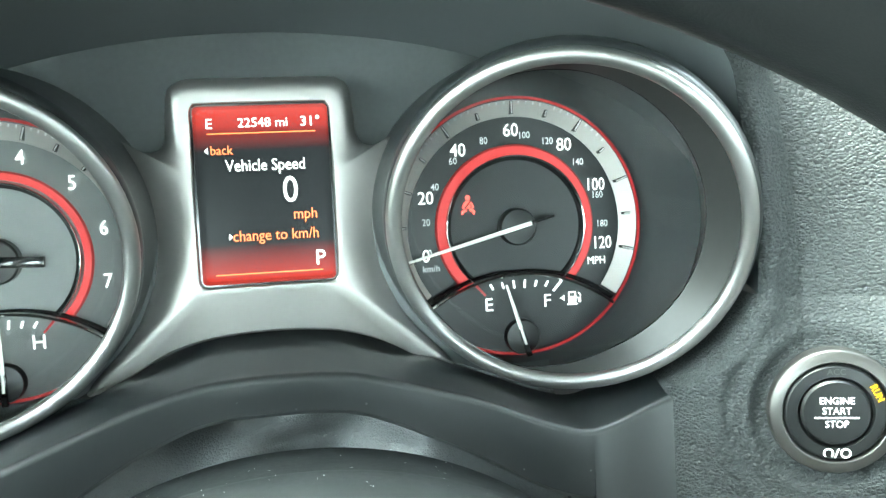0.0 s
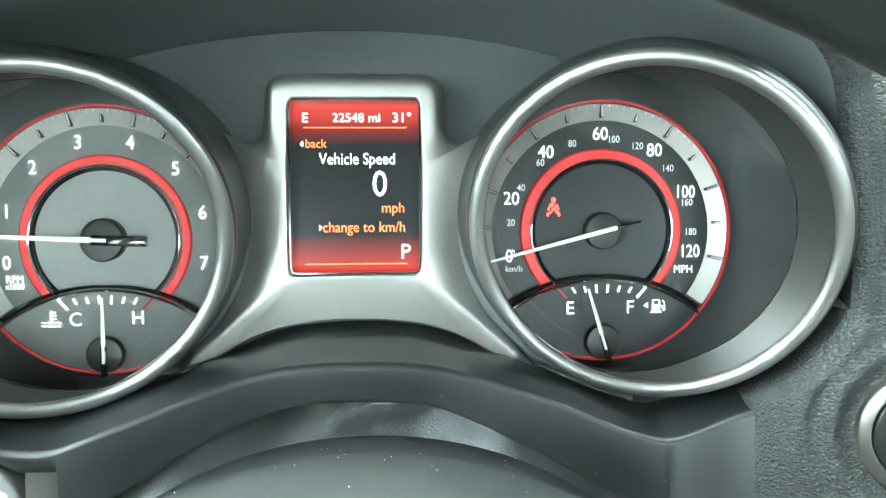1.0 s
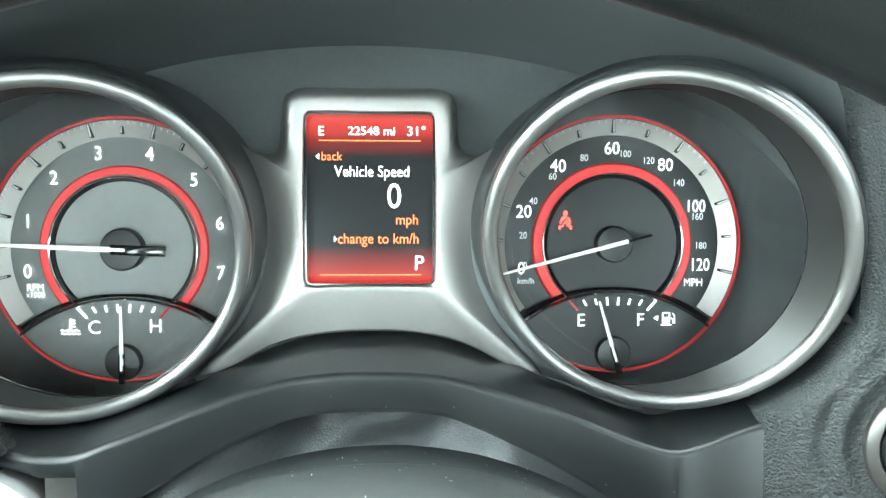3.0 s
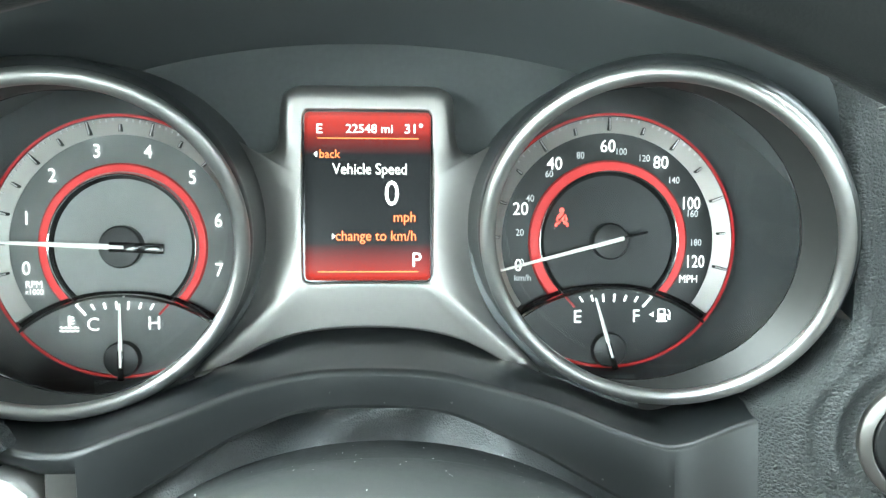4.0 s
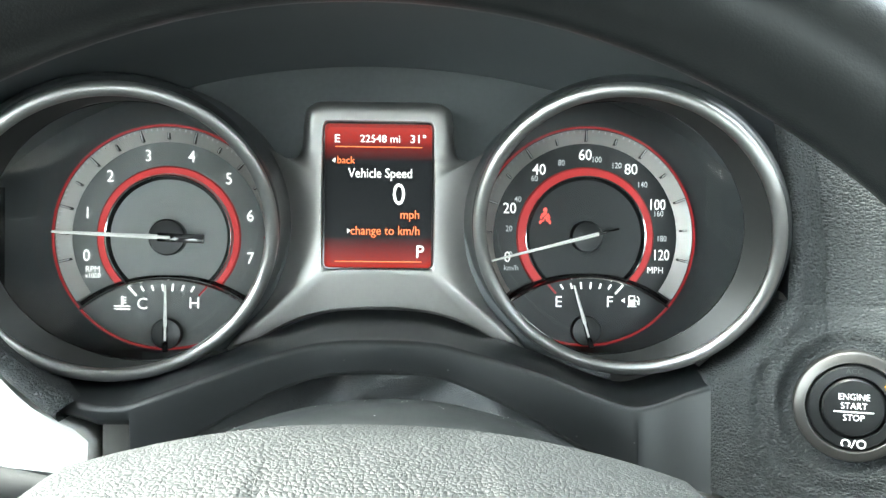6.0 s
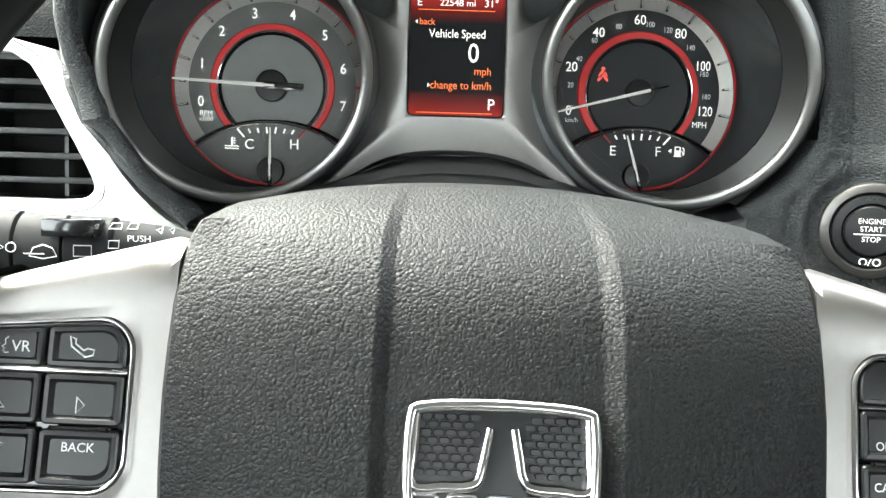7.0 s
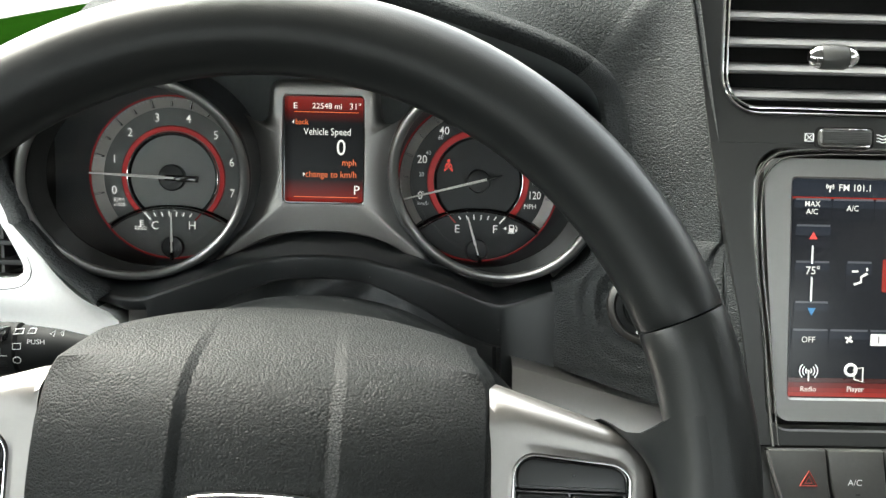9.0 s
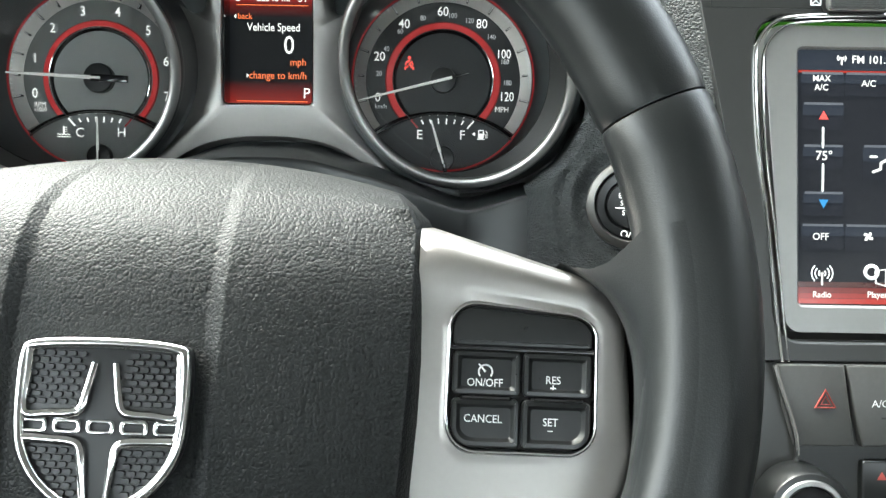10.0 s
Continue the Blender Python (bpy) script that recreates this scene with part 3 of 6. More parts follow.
part("screen", flat(rrect(0.0545, 0.0715, 0.001, 2, 0.0005, 0.0175), 0.0042), lcd_mat, disp, "backlit screen, red at head and foot", smooth=False)
Y = 0.0039
for s, size, x, z, mt, al, wd in (("E", 0.0056, -0.0207, 0.0463, M_LCDTEXT, "CENTER", 1.05), ("22548 mi", 0.0052, 0.0006, 0.0464, M_LCDTEXT, "CENTER", 1.0), ("31\u00b0", 0.0056, 0.0195, 0.0464, M_LCDTEXT, "CENTER", 1.05),
                          ("back", 0.0052, -0.0208, 0.0357, M_LCDORANGE, "LEFT", 0.9), ("Vehicle Speed", 0.0067, 0.0008, 0.0293, M_LCDTEXT, "CENTER", 0.82), ("0", 0.0152, 0.0101, 0.0186, M_LCDTEXT, "CENTER", 0.85),
                          ("mph", 0.0062, 0.0156, 0.0089, M_LCDORANGE, "CENTER", 0.88), ("change to km/h", 0.0063, 0.0034, 0.0008, M_LCDORANGE, "CENTER", 0.86), ("P", 0.0088, 0.0207, -0.0097, M_LCDTEXT, "CENTER", 0.95)):
    lettering(s, size, x, Y, z, mt, disp, align=al, bold=0.0005, wide=wd * 1.03)
for x, z in ((-0.0222, 0.0357), (-0.0148, 0.0008)):
    sg = -1 if x < -0.02 else 1
    part("pointer_mark", flat([(x - sg * 0.0006, z + 0.0013), (x + sg * 0.0008, z), (x - sg * 0.0006, z - 0.0013)][::sg], Y), M_LCDTEXT, disp, smooth=False)
part("header_line", flat(rrect(0.043, 0.0004, 0.0001, 2, 0.0, 0.0425), Y), M_LCDORANGE, disp, smooth=False)
part("footer_line", flat(rrect(0.043, 0.0004, 0.0001, 2, 0.0, -0.0145), Y), M_LCDORANGE, disp, smooth=False)
fi = rrect(0.0532, 0.0708, 0.0028, 8, 0.0002, 0.0176)
part("display_lip", band(fi, rrect(0.0515, 0.0690, 0.002, 8, 0.0002, 0.0176), -0.0098, 0.0045), M_GLOSS, disp, "gloss black inner lip", smooth=False)


def spline(points, n):
    """A smooth row through the given points."""
    out = []
    for i in range(len(points) - 1):
        p0, p1, p2, p3 = points[max(0, i - 1)], points[i], points[i + 1], points[min(len(points) - 1, i + 2)]
        for j in range(n):
            t = j / n
            out.append(0.5 * (2 * p1 + (p2 - p0) * t + (2 * p0 - 5 * p1 + 4 * p2 - p3) * t * t + (3 * p1 - p0 - 3 * p2 + p3) * t ** 3))
    return out + [points[-1]]


# silver moulding round the display: rounded head, shoulders that fall back to the gauge sleeves, level foot.
# Half of it, from the head to the foot: outer x, z, inner x, z, and how much of a head, a side and a foot it is there.
HALF = [(0.0, 0.0633, 0.0, 0.0530, 1, 0), (0.0255, 0.0633, 0.0225, 0.0530, 1, 0), (0.0319, 0.0617, 0.0252, 0.0523, 1, 0), (0.0352, 0.0582, 0.0264, 0.0503, 1, 0), (0.0363, 0.0485, 0.0266, 0.0450, 1, 0),
        (0.0369, 0.0412, 0.0267, 0.0390, 0.9, 0), (0.0390, 0.0366, 0.0268, 0.0345, 0.6, 0), (0.0438, 0.0354, 0.0268, 0.0300, 0.2, 0), (0.0490, 0.0372, 0.0268, 0.0270, 0, 0), (0.0540, 0.0405, 0.0268, 0.0245, 0, 0),
        (0.0520, 0.0330, 0.0268, 0.0215, 0, 0), (0.0468, 0.0190, 0.0268, 0.0160, 0, 0), (0.0440, 0.0050, 0.0268, 0.0060, 0, 0), (0.0448, -0.0100, 0.0267, -0.0050, 0, 0), (0.0486, -0.0230, 0.0266, -0.0120, 0, 0.1),
        (0.0550, -0.0360, 0.0264, -0.0155, 0, 0.35), (0.0730, -0.0570, 0.0254, -0.0173, 0, 0.6), (0.0610, -0.0545, 0.0225, -0.0178, 0, 0.85), (0.0485, -0.0474, 0.0195, -0.0178, 0, 1), (0.0386, -0.0430, 0.0160, -0.0178, 0, 1),
        (0.0265, -0.0398, 0.0115, -0.0178, 0, 1), (0.0122, -0.0381, 0.0058, -0.0178, 0, 1), (0.0, -0.0377, 0.0, -0.0178, 0, 1)]
half = spline([Vector(p) for p in HALF], 4)
loop = [(1, p) for p in half] + [(-1, p) for p in half[-2:0:-1]]
rows = []
for q in (-0.02, 0.0, 0.02, 0.05, 0.12, 0.2, 0.3, 0.4, 0.5, 0.6, 0.7, 0.78, 0.85, 0.91, 0.95, 0.98, 1.0, 1.02):
    row = []
    for sg, (ox, oz, ix, iz, head, foot) in loop:
        k = min(1.0, max(0.0, q))
        y_head = -0.0128 + 0.009 * (1 - math.sqrt(max(0.0, 1 - max(0.0, (k - 0.3) / 0.7) ** 3)))
        y_side = -0.0128 + 0.0075 * k ** 1.6
        y_foot = -0.0126 + 0.0045 * k + 0.006 * max(0.0, (k - 0.9) / 0.1) ** 2
        y = head * y_head + foot * y_foot + (1 - head - foot) * y_side
        if q <= 0.0:
            y += 0.0008 if q == 0.0 else 0.017
        elif q < 0.04:
            y += 0.0001
        elif q > 1.0:
            y = 0.008 if head + foot > 0.1 else y + 0.001
        row.append((sg * lerp(ix, ox, k) + 0.0002, y, lerp(iz, oz, k)))
    rows.append(row)
panel = thing("gauge_panel", "satin silver moulding round the display and between the gauges", "trim panel")
part("moulding", grid(rows, close_u=True), M_PANELSIL, panel, "satin silver painted moulding")

# ---- cluster surround: back panel, hood, lower lip ----
def arch(phi, half, top, cz):
    return half * math.cos(phi), cz + (top - cz) * math.sin(phi)


bm = bmesh.new()
pts = [(0.21 * math.cos(radians(a)), 0.009, -0.01 + 0.125 * math.sin(radians(a))) for a in range(-20, 201, 5)]
bm.faces.new([bm.verts.new(p) for p in pts])
bmesh.ops.solidify(bm, geom=bm.faces[:], thickness=0.003)
single("wall_cluster_back", bm, M_PANEL, "matte charcoal panel behind the gauges", "panel", kind="structure")

rows_in, rows_out = [], []
ENDS = [(-8, 0.246, -0.084, -0.03), (0, 0.2435, -0.084, -0.006), (22, 0.230, -0.084, 0.06), (42, 0.2165, -0.083, 0.13), (58, 0.208, 0.02, 0.160), (75, 0.16, 0.28, 0.178), (90, 0.04, 0.30, 0.181), (105, -0.13, 0.24, 0.172), (118, -0.197, 0.16, 0.146), (128, -0.2046, 0.11, 0.1152), (138, -0.2057, 0.08, 0.0912), (150, -0.206, 0.05, 0.069), (166, -0.2034, -0.005, 0.0442), (173, -0.202, -0.04, 0.014), (180, -0.1945, -0.053, -0.010), (188, -0.1845, -0.056, -0.030)]


def end_at(deg):
    for a, b in zip(ENDS, ENDS[1:]):
        if a[0] <= deg <= b[0]:
            k = (deg - a[0]) / (b[0] - a[0])
            return Vector([lerp(a[i], b[i], k) for i in (1, 2, 3)])
    return Vector(ENDS[-1][1:])


for i in range(81):
    deg = -8 + 196 * i / 80
    ph = radians(deg)
    c, s = math.cos(ph), math.sin(ph)
    near = smooth_step((deg + 8) / 40)
    if c < 0:
        near = smooth_step((188 - deg) / 32)
        half = 0.1675 + 0.0135 * near
    else:
        near, half = 1.0, 0.181
    lx, lz = arch(ph, half, 0.099, -0.012)
    ly = lerp(-0.070, -0.088, near) - 0.026 * max(0.0, s)
    if c > 0:
        # the right edge stands nearly upright beside the ring
        k = smooth_step((deg - 30) / 32)
        lx = lerp(along(-lz, ((0.04, 0.177), (0.01, 0.178), (-0.01, 0.176), (-0.025, 0.1737), (-0.04, 0.1712), (-0.055, 0.169), (-0.09, 0.160))), lx, k)
        ly = lerp(-0.064, ly, k)
    bx_, bz_ = arch(ph, 0.2, 0.083, -0.012)
    lip = Vector((lx, ly, lz))
    back = Vector((bx_ * (1 - 0.05 * max(0, s)), 0.008, bz_))
    out = Vector((c, 0, s)).normalized()
    mid = lip.lerp(back, 0.5) + out * 0.004
    rows_in.append([back, back.lerp(mid, 0.5) + out * 0.002, mid, mid.lerp(lip, 0.6), lip])
    end = end_at(deg)
    p1 = lip + out * 0.0035 + Vector((0, -0.0035, 0))
    p2 = lip + out * 0.010 + Vector((0, -0.002, 0))
    p3 = lip + out * (0.017 if c > 0 else 0.013) + Vector((0, (0.005 if c < 0 else 0.003 * s) + 0.034 * max(0.0, s) * (1.0 if c < 0 else smooth_step((deg - 25) / 35)), 0))
    hollow = 0.013 * abs(c) if c < 0 else 0.001 + 0.006 * smooth_step((deg - 8) / 22) * smooth_step((75 - deg) / 25)
    p4 = p3.lerp(end, 0.42) + Vector((0, hollow, 0.012 * max(0, s)))
    p5 = p3.lerp(end, 0.75) + Vector((0, 0.35 * hollow, 0.010 * max(0, s)))
    seam = p5.lerp(end, 0.72)
    rows_out.append(spline([lip, p1, p2, (p2 + p3) / 2 + out * 0.002, p3, p4, p5, seam + Vector((-0.001, 0, 0)), seam + Vector((0.0005, 0.0022, 0)), seam + Vector((0.002, 0, 0)), end], 4))
hood = thing("cluster_hood", "black hood over the gauges with grained vinyl top", "dashboard hood")
part("hood_lining", grid(rows_in), M_HOOD, hood, "smooth black underside")
# same vinyl throughout: the top's colour is darkened, both sides keep the lit tone
CUT = 21
part("hood_side", grid(rows_out[:CUT + 1]), M_GRAIN, hood, "grained vinyl side")
part("hood_side", grid(rows_out[66:]), M_GRAIN, hood, "grained vinyl side")
part("hood_top", grid(rows_out[CUT:67]), M_HOODTOP, hood, "grained vinyl top, darkened against windscreen light")

# lower lip under the gauges: one moulding with a sloping top, a soft crest and an upright
# front, which turns a corner into a post on one side and into a rounded wing on the other
CREST = ((0.1516, -0.0665), (0.1446, -0.0684), (0.1282, -0.0738), (0.1190, -0.0761), (0.1144, -0.0764), (0.1007, -0.0722), (0.09, -0.0680), (0.0796, -0.0638), (0.07, -0.0605), (0.05, -0.0553), (0.03, -0.0503), (0.015, -0.0489), (0.0, -0.0486),
         (-0.015, -0.0489), (-0.03, -0.0506), (-0.05, -0.0556), (-0.0808, -0.0664), (-0.0949, -0.0712), (-0.1039, -0.0745), (-0.1090, -0.0756), (-0.1228, -0.0750), (-0.1395, -0.0690), (-0.1416, -0.0682))
WING_BASE = ((-0.1045, -0.0842), (-0.1187, -0.0842), (-0.1240, -0.0822), (-0.1395, -0.0780), (-0.1416, -0.0772))


def lip_row(x):
    far = abs(x - 0.001)
    k = smooth_step((far - 0.02) / 0.09)
    ez = sum(along(x + d, CREST) for d in (-0.004, -0.002, 0.0, 0.002, 0.004)) / 5
    ey = -0.036 - 0.0145 * k + 0.0030 * smooth_step((x - 0.118) / 0.03)
    under = smooth_step((far - 0.04) / 0.03)
    zp = lerp(-0.0388 - 0.012 * smooth_step((far - 0.015) / 0.05), ez + 0.006, under)
    yp = lerp(0.006, ey + 0.030, under)
    row = [(x, yp, zp), (x, yp - 0.008, zp - 0.0008), (x, lerp(yp - 0.008, ey, 0.45), lerp(zp, ez, 0.42)), (x, ey + 0.0065, ez + 0.0009)]
    for a in range(10, 91, 10):
        row.append((x, ey + 0.0030 - 0.0030 * math.sin(radians(a)), ez - 0.0030 + 0.0030 * math.cos(radians(a))))
    if x > 0.1174:
        foot = -0.170
    elif x < -0.1048:
        foot = along(x, WING_BASE)
    else:
        foot = ez - 0.0160 - 0.012 * k
    row += [(x, ey + 0.0004, lerp(ez - 0.003, foot, 0.5)), (x, ey + 0.0012, foot + 0.0016), (x, ey + 0.0030, foot), (x, ey + 0.03, foot - 0.0005)]
    return row


lip_xs = [lerp(-0.1416, -0.1050, i / 16) for i in range(17)] + [lerp(-0.1046, 0.1170, i / 80) for i in range(81)] + [lerp(0.1176, 0.1516, i / 14) for i in range(15)]
lipt = thing("cluster_lower_trim", "black plastic lip arching under the gauges", "trim")
part("lip", grid([lip_row(x) for x in lip_xs]), M_TRIM, lipt)
rows = []
for z in (-0.083, -0.095, -0.12, -0.16):
    rows.append([(-0.1035, 0.0, z), (-0.1038, -0.046, z), (-0.1048, -0.0462, z), (-0.112, -0.0468, z), (-0.1172, -0.0465, z), (-0.1182, -0.044, z), (-0.1184, 0.0, z)])
part("post", grid(rows), M_STEEL, lipt, "dark satin end post")

# wrinkled gaiter behind the column
rows = []
for k in range(25):
    z = -0.058 - 0.07 * k / 24
    row = []
    for i in range(61):
        x = -0.112 + 0.226 * i / 60
        w = noise.noise(Vector((x * 20, z * 34, 0.3))) * 0.014 + 0.006 * math.sin(x * 95 + 5 * noise.noise(Vector((x * 12, z * 25, 4.0)))) * smooth_step(k / 8) + noise.noise(Vector((x * 60, z * 80, 1.3))) * 0.003
        row.append((x, -0.004 - 0.040 * (k / 24) + w * 1.1, z))
    rows.append(row)
single("column_gaiter", grid(rows), M_GAITER, "wrinkled black leather gaiter behind the steering column", "gaiter")

# steering column shroud
rows = []
for k in range(61):
    q = k / 60
    y = -0.055 - 0.15 * q
    zt = -0.057 - 0.012 * (1 - q) ** 2 * 1.2 - 0.02 * smooth_step((q - 0.45) / 0.55)
    row = []
    for i in range(41):
        x = -0.12 + 0.24 * i / 40
        row.append((x + 0.006, y, zt + 0.0016 * smooth_step((q - 0.34 - 3 * max(0.0, x) ** 2) / 0.03) - 3.3 * x * x - 60 * x ** 4))
    rows.append(row)
shroud = thing("steering_column_shroud", "dusty black plastic steering column cover", "column cover")
bm = grid(rows)
bmesh.ops.solidify(bm, geom=bm.faces[:], thickness=0.003)
part("upper_cover", bm, M_SHROUD, shroud)
dust_rng = random.Random(31)
bm = bmesh.new()
for i in range(150):
    row = rows[int(60 * dust_rng.random() ** 0.8)]
    p = Vector(row[dust_rng.randrange(3, 38)]) + Vector((dust_rng.uniform(-0.003, 0.003), dust_rng.uniform(-0.0012, 0.0012), 0.0001))
    r = dust_rng.uniform(0.00005, 0.00012) * (2.0 if dust_rng.random() < 0.06 else 1.0)
    turn = dust_rng.uniform(0, 3)
    tip = bm.verts.new(p + Vector((0, 0, r * 0.8)))
    ring = [bm.verts.new(p + Vector((r * (1 + 0.8 * (k % 2)) * math.cos(turn + k * math.pi / 2), r * math.sin(turn + k * math.pi / 2), -0.0002))) for k in range(4)]
    for k in range(4):
        bm.faces.new((ring[k - 1], ring[k], tip))
tagged(part("dust_specks", bm, M_PRINT, shroud, "pale dust specks"), kind="stuff")

# ---- start button ----
BX, BZ = 0.2018, -0.0714
B = pose(BX, -0.0735, BZ, 2, 0, -20)
btn = thing("start_button", "round black engine start button with metal ring", "button", at=C @ B)
part("metal_ring", lathe([(0.0235, 0.006), (0.0235, -0.0004), (0.0231, -0.0013), (0.0226, -0.0018), (0.0192, -0.0026), (0.0188, -0.0024), (0.0186, -0.0016), (0.0184, 0.004)], 72), M_STEEL, btn, "brushed metal ring")
part("collar", lathe([(0.0184, 0.004), (0.0182, -0.0012), (0.0172, -0.0022), (0.0135, -0.0024), (0.0128, -0.0012), (0.0126, 0.004)], 72), M_BUTTON, btn, "black collar")
part("cap", lathe([(0.0124, 0.004), (0.0124, -0.0018), (0.0115, -0.0028), (0.0001, -0.003)], 64), M_BUTTON, btn, "black push cap")
for s, z in (("ENGINE", 0.0046), ("START", 0.0008), ("STOP", -0.0042)):
    lettering(s, 0.0037, 0, -0.0031, z, M_WHITE, btn, bold=0.0, wide=0.94)
part("dividing_line", flat(rrect(0.0155, 0.0005, 0.0001, 2, 0, -0.0017), -0.0031), M_WHITE, btn, smooth=False)
part("amber_lamp", flat(rrect(0.0024, 0.0068, 0.0006, 3, 0.0152, 0.0042), -0.0024), M_BUTTON, btn, "black lamp window", smooth=False, m=pose(0, 0, 0, 0, -14, 0))
lettering("RUN", 0.0036, 0.0138, -0.0027, 0.0074, M_ORANGE, btn, "lit_word", bold=0.012, turn=-62, wide=0.9)
lettering("ACC", 0.0032, 0.0, -0.0027, 0.0153, M_SWITCH, btn, "unlit_word", bold=0.004)
part("stop_symbol", tube([polar(0.0016, 230 - 280 * i / 10, -0.0028, -0.0152)[0:1] + (-0.0026,) + polar(0.0016, 230 - 280 * i / 10, -0.0028, -0.0152)[1:] for i in range(11)], 0.0003, 6), M_WHITE, btn)
part("stop_symbol", tube([(-0.0006, -0.0026, -0.017), (0.0008, -0.0026, -0.0135)], 0.00025, 6), M_WHITE, btn)
part("stop_symbol", band(circle(0.0019, 20, 0.0032, -0.0152), circle(0.0013, 20, 0.0032, -0.0152), -0.0027, -0.0025), M_WHITE, btn, smooth=False)

# ---- steering wheel ----
W = C @ pose(0.004, -0.277, -0.104, -11.9, 0, 0) @ pose(0, 0, 0, 0, 1.5, 0)
wheel = thing("steering_wheel", "black leather steering wheel with silver spokes and airbag cover", "steering wheel", at=W)
RIM_R, RIM_T = 0.1737, 0.017


def rim_piece(a0, a1, name, label):
    rows, n, k = [], 28, max(8, int(abs(a1 - a0) / 3))
    for i in range(k + 5):
        # ends tuck in to leave a seam
        if i < 2 or i > k + 2:
            a = a0 if i < 2 else a1
            r = RIM_T - (0.003 if i in (0, k + 4) else 0.0006)
        else:
            a = a0 + (a1 - a0) * ((i - 2) / k * 0.985 + 0.0075)
            r = RIM_T
        ca, sa = math.cos(radians(a)), math.sin(radians(a))
        rows.append([((RIM_R + r * math.cos(t)) * ca, 0.92 * r * math.sin(t), (RIM_R + r * math.cos(t)) * sa) for t in (2 * math.pi * j / n for j in range(n))])
    part(name, grid(rows, close_u=True), M_LEATHER, wheel, label)


rim_piece(24.12, 155.88, "rim_top", "smooth black leather upper rim")
rim_piece(-60, 23.88, "rim_side", "smooth black leather side rim")
rim_piece(156.12, 240, "rim_side", "smooth black leather side rim")
rim_piece(240.6, 299.4, "rim_bottom", "black lower rim")

# airbag cover, with a sunken middle between two ridges
us = [-1.02, -1.008, -0.995, -0.98, -0.965, -0.95, -0.93, -0.9, -0.8, -0.7, -0.6, -0.5, -0.42, -0.385, -0.369, -0.363, -0.357, -0.34, -0.325, -0.319, -0.313, -0.29, -0.2, -0.1, 0, 0.1, 0.2, 0.26, 0.282, 0.288, 0.294, 0.315, 0.336, 0.342, 0.348, 0.365, 0.43, 0.5, 0.6, 0.7, 0.8, 0.88, 0.92, 0.945, 0.96, 0.975, 0.99, 1.005, 1.02]
prof = [(0.080, 0.040), (0.084, 0.060), (0.0835, 0.0655), (0.079, 0.0668), (0.066, 0.0625), (0.05, 0.056), (0.036, 0.0485), (0.025, 0.040), (0.017, 0.030), (0.0125, 0.019), (0.0105, 0.008), (0.009, -0.006), (0.008, -0.025), (0.008, -0.045), (0.010, -0.065), (0.016, -0.082), (0.028, -0.092), (0.05, -0.095)]
rows = []
for k, (py, pz) in enumerate(prof):
    row = []
    sink_k = smooth_step((k - 3) / 4.0)
    for u in us:
        wide = 0.0940 - 0.0085 * smooth_step((pz - 0.038) / 0.026) - 0.004 * smooth_step(-pz / 0.08)
        x = u * wide
        au = abs(u)
        edge = smooth_step((au - 0.945) / 0.085)
        sink = 0.0027 * max(0.0, min(1.0, (u + 0.363) / 0.044, (0.342 - u) / 0.054))
        y = py + sink * sink_k + 0.0115 * au ** 2 * (1 if k > 6 else 0.4)
        z = pz
        if k <= 7:
            q = 1 - k / 8
            y -= 0.03 * au ** 2.2 * q
            z += 0.0022 * q - 0.0225 * au ** 2.2 * q
        row.append((x, y + 0.018 * edge, z))
    rows.append(row)
pad = part("airbag_cover", grid(rows), M_PAD, wheel, "grained black airbag cover")


# spokes: silver panels with a raised border round the keys
def droop(x, z):
    """The keys' upper edge falls towards the rim."""
    return x, z - max(0.0, z) * 0.2 * smooth_step((abs(x) - 0.105) / 0.04)


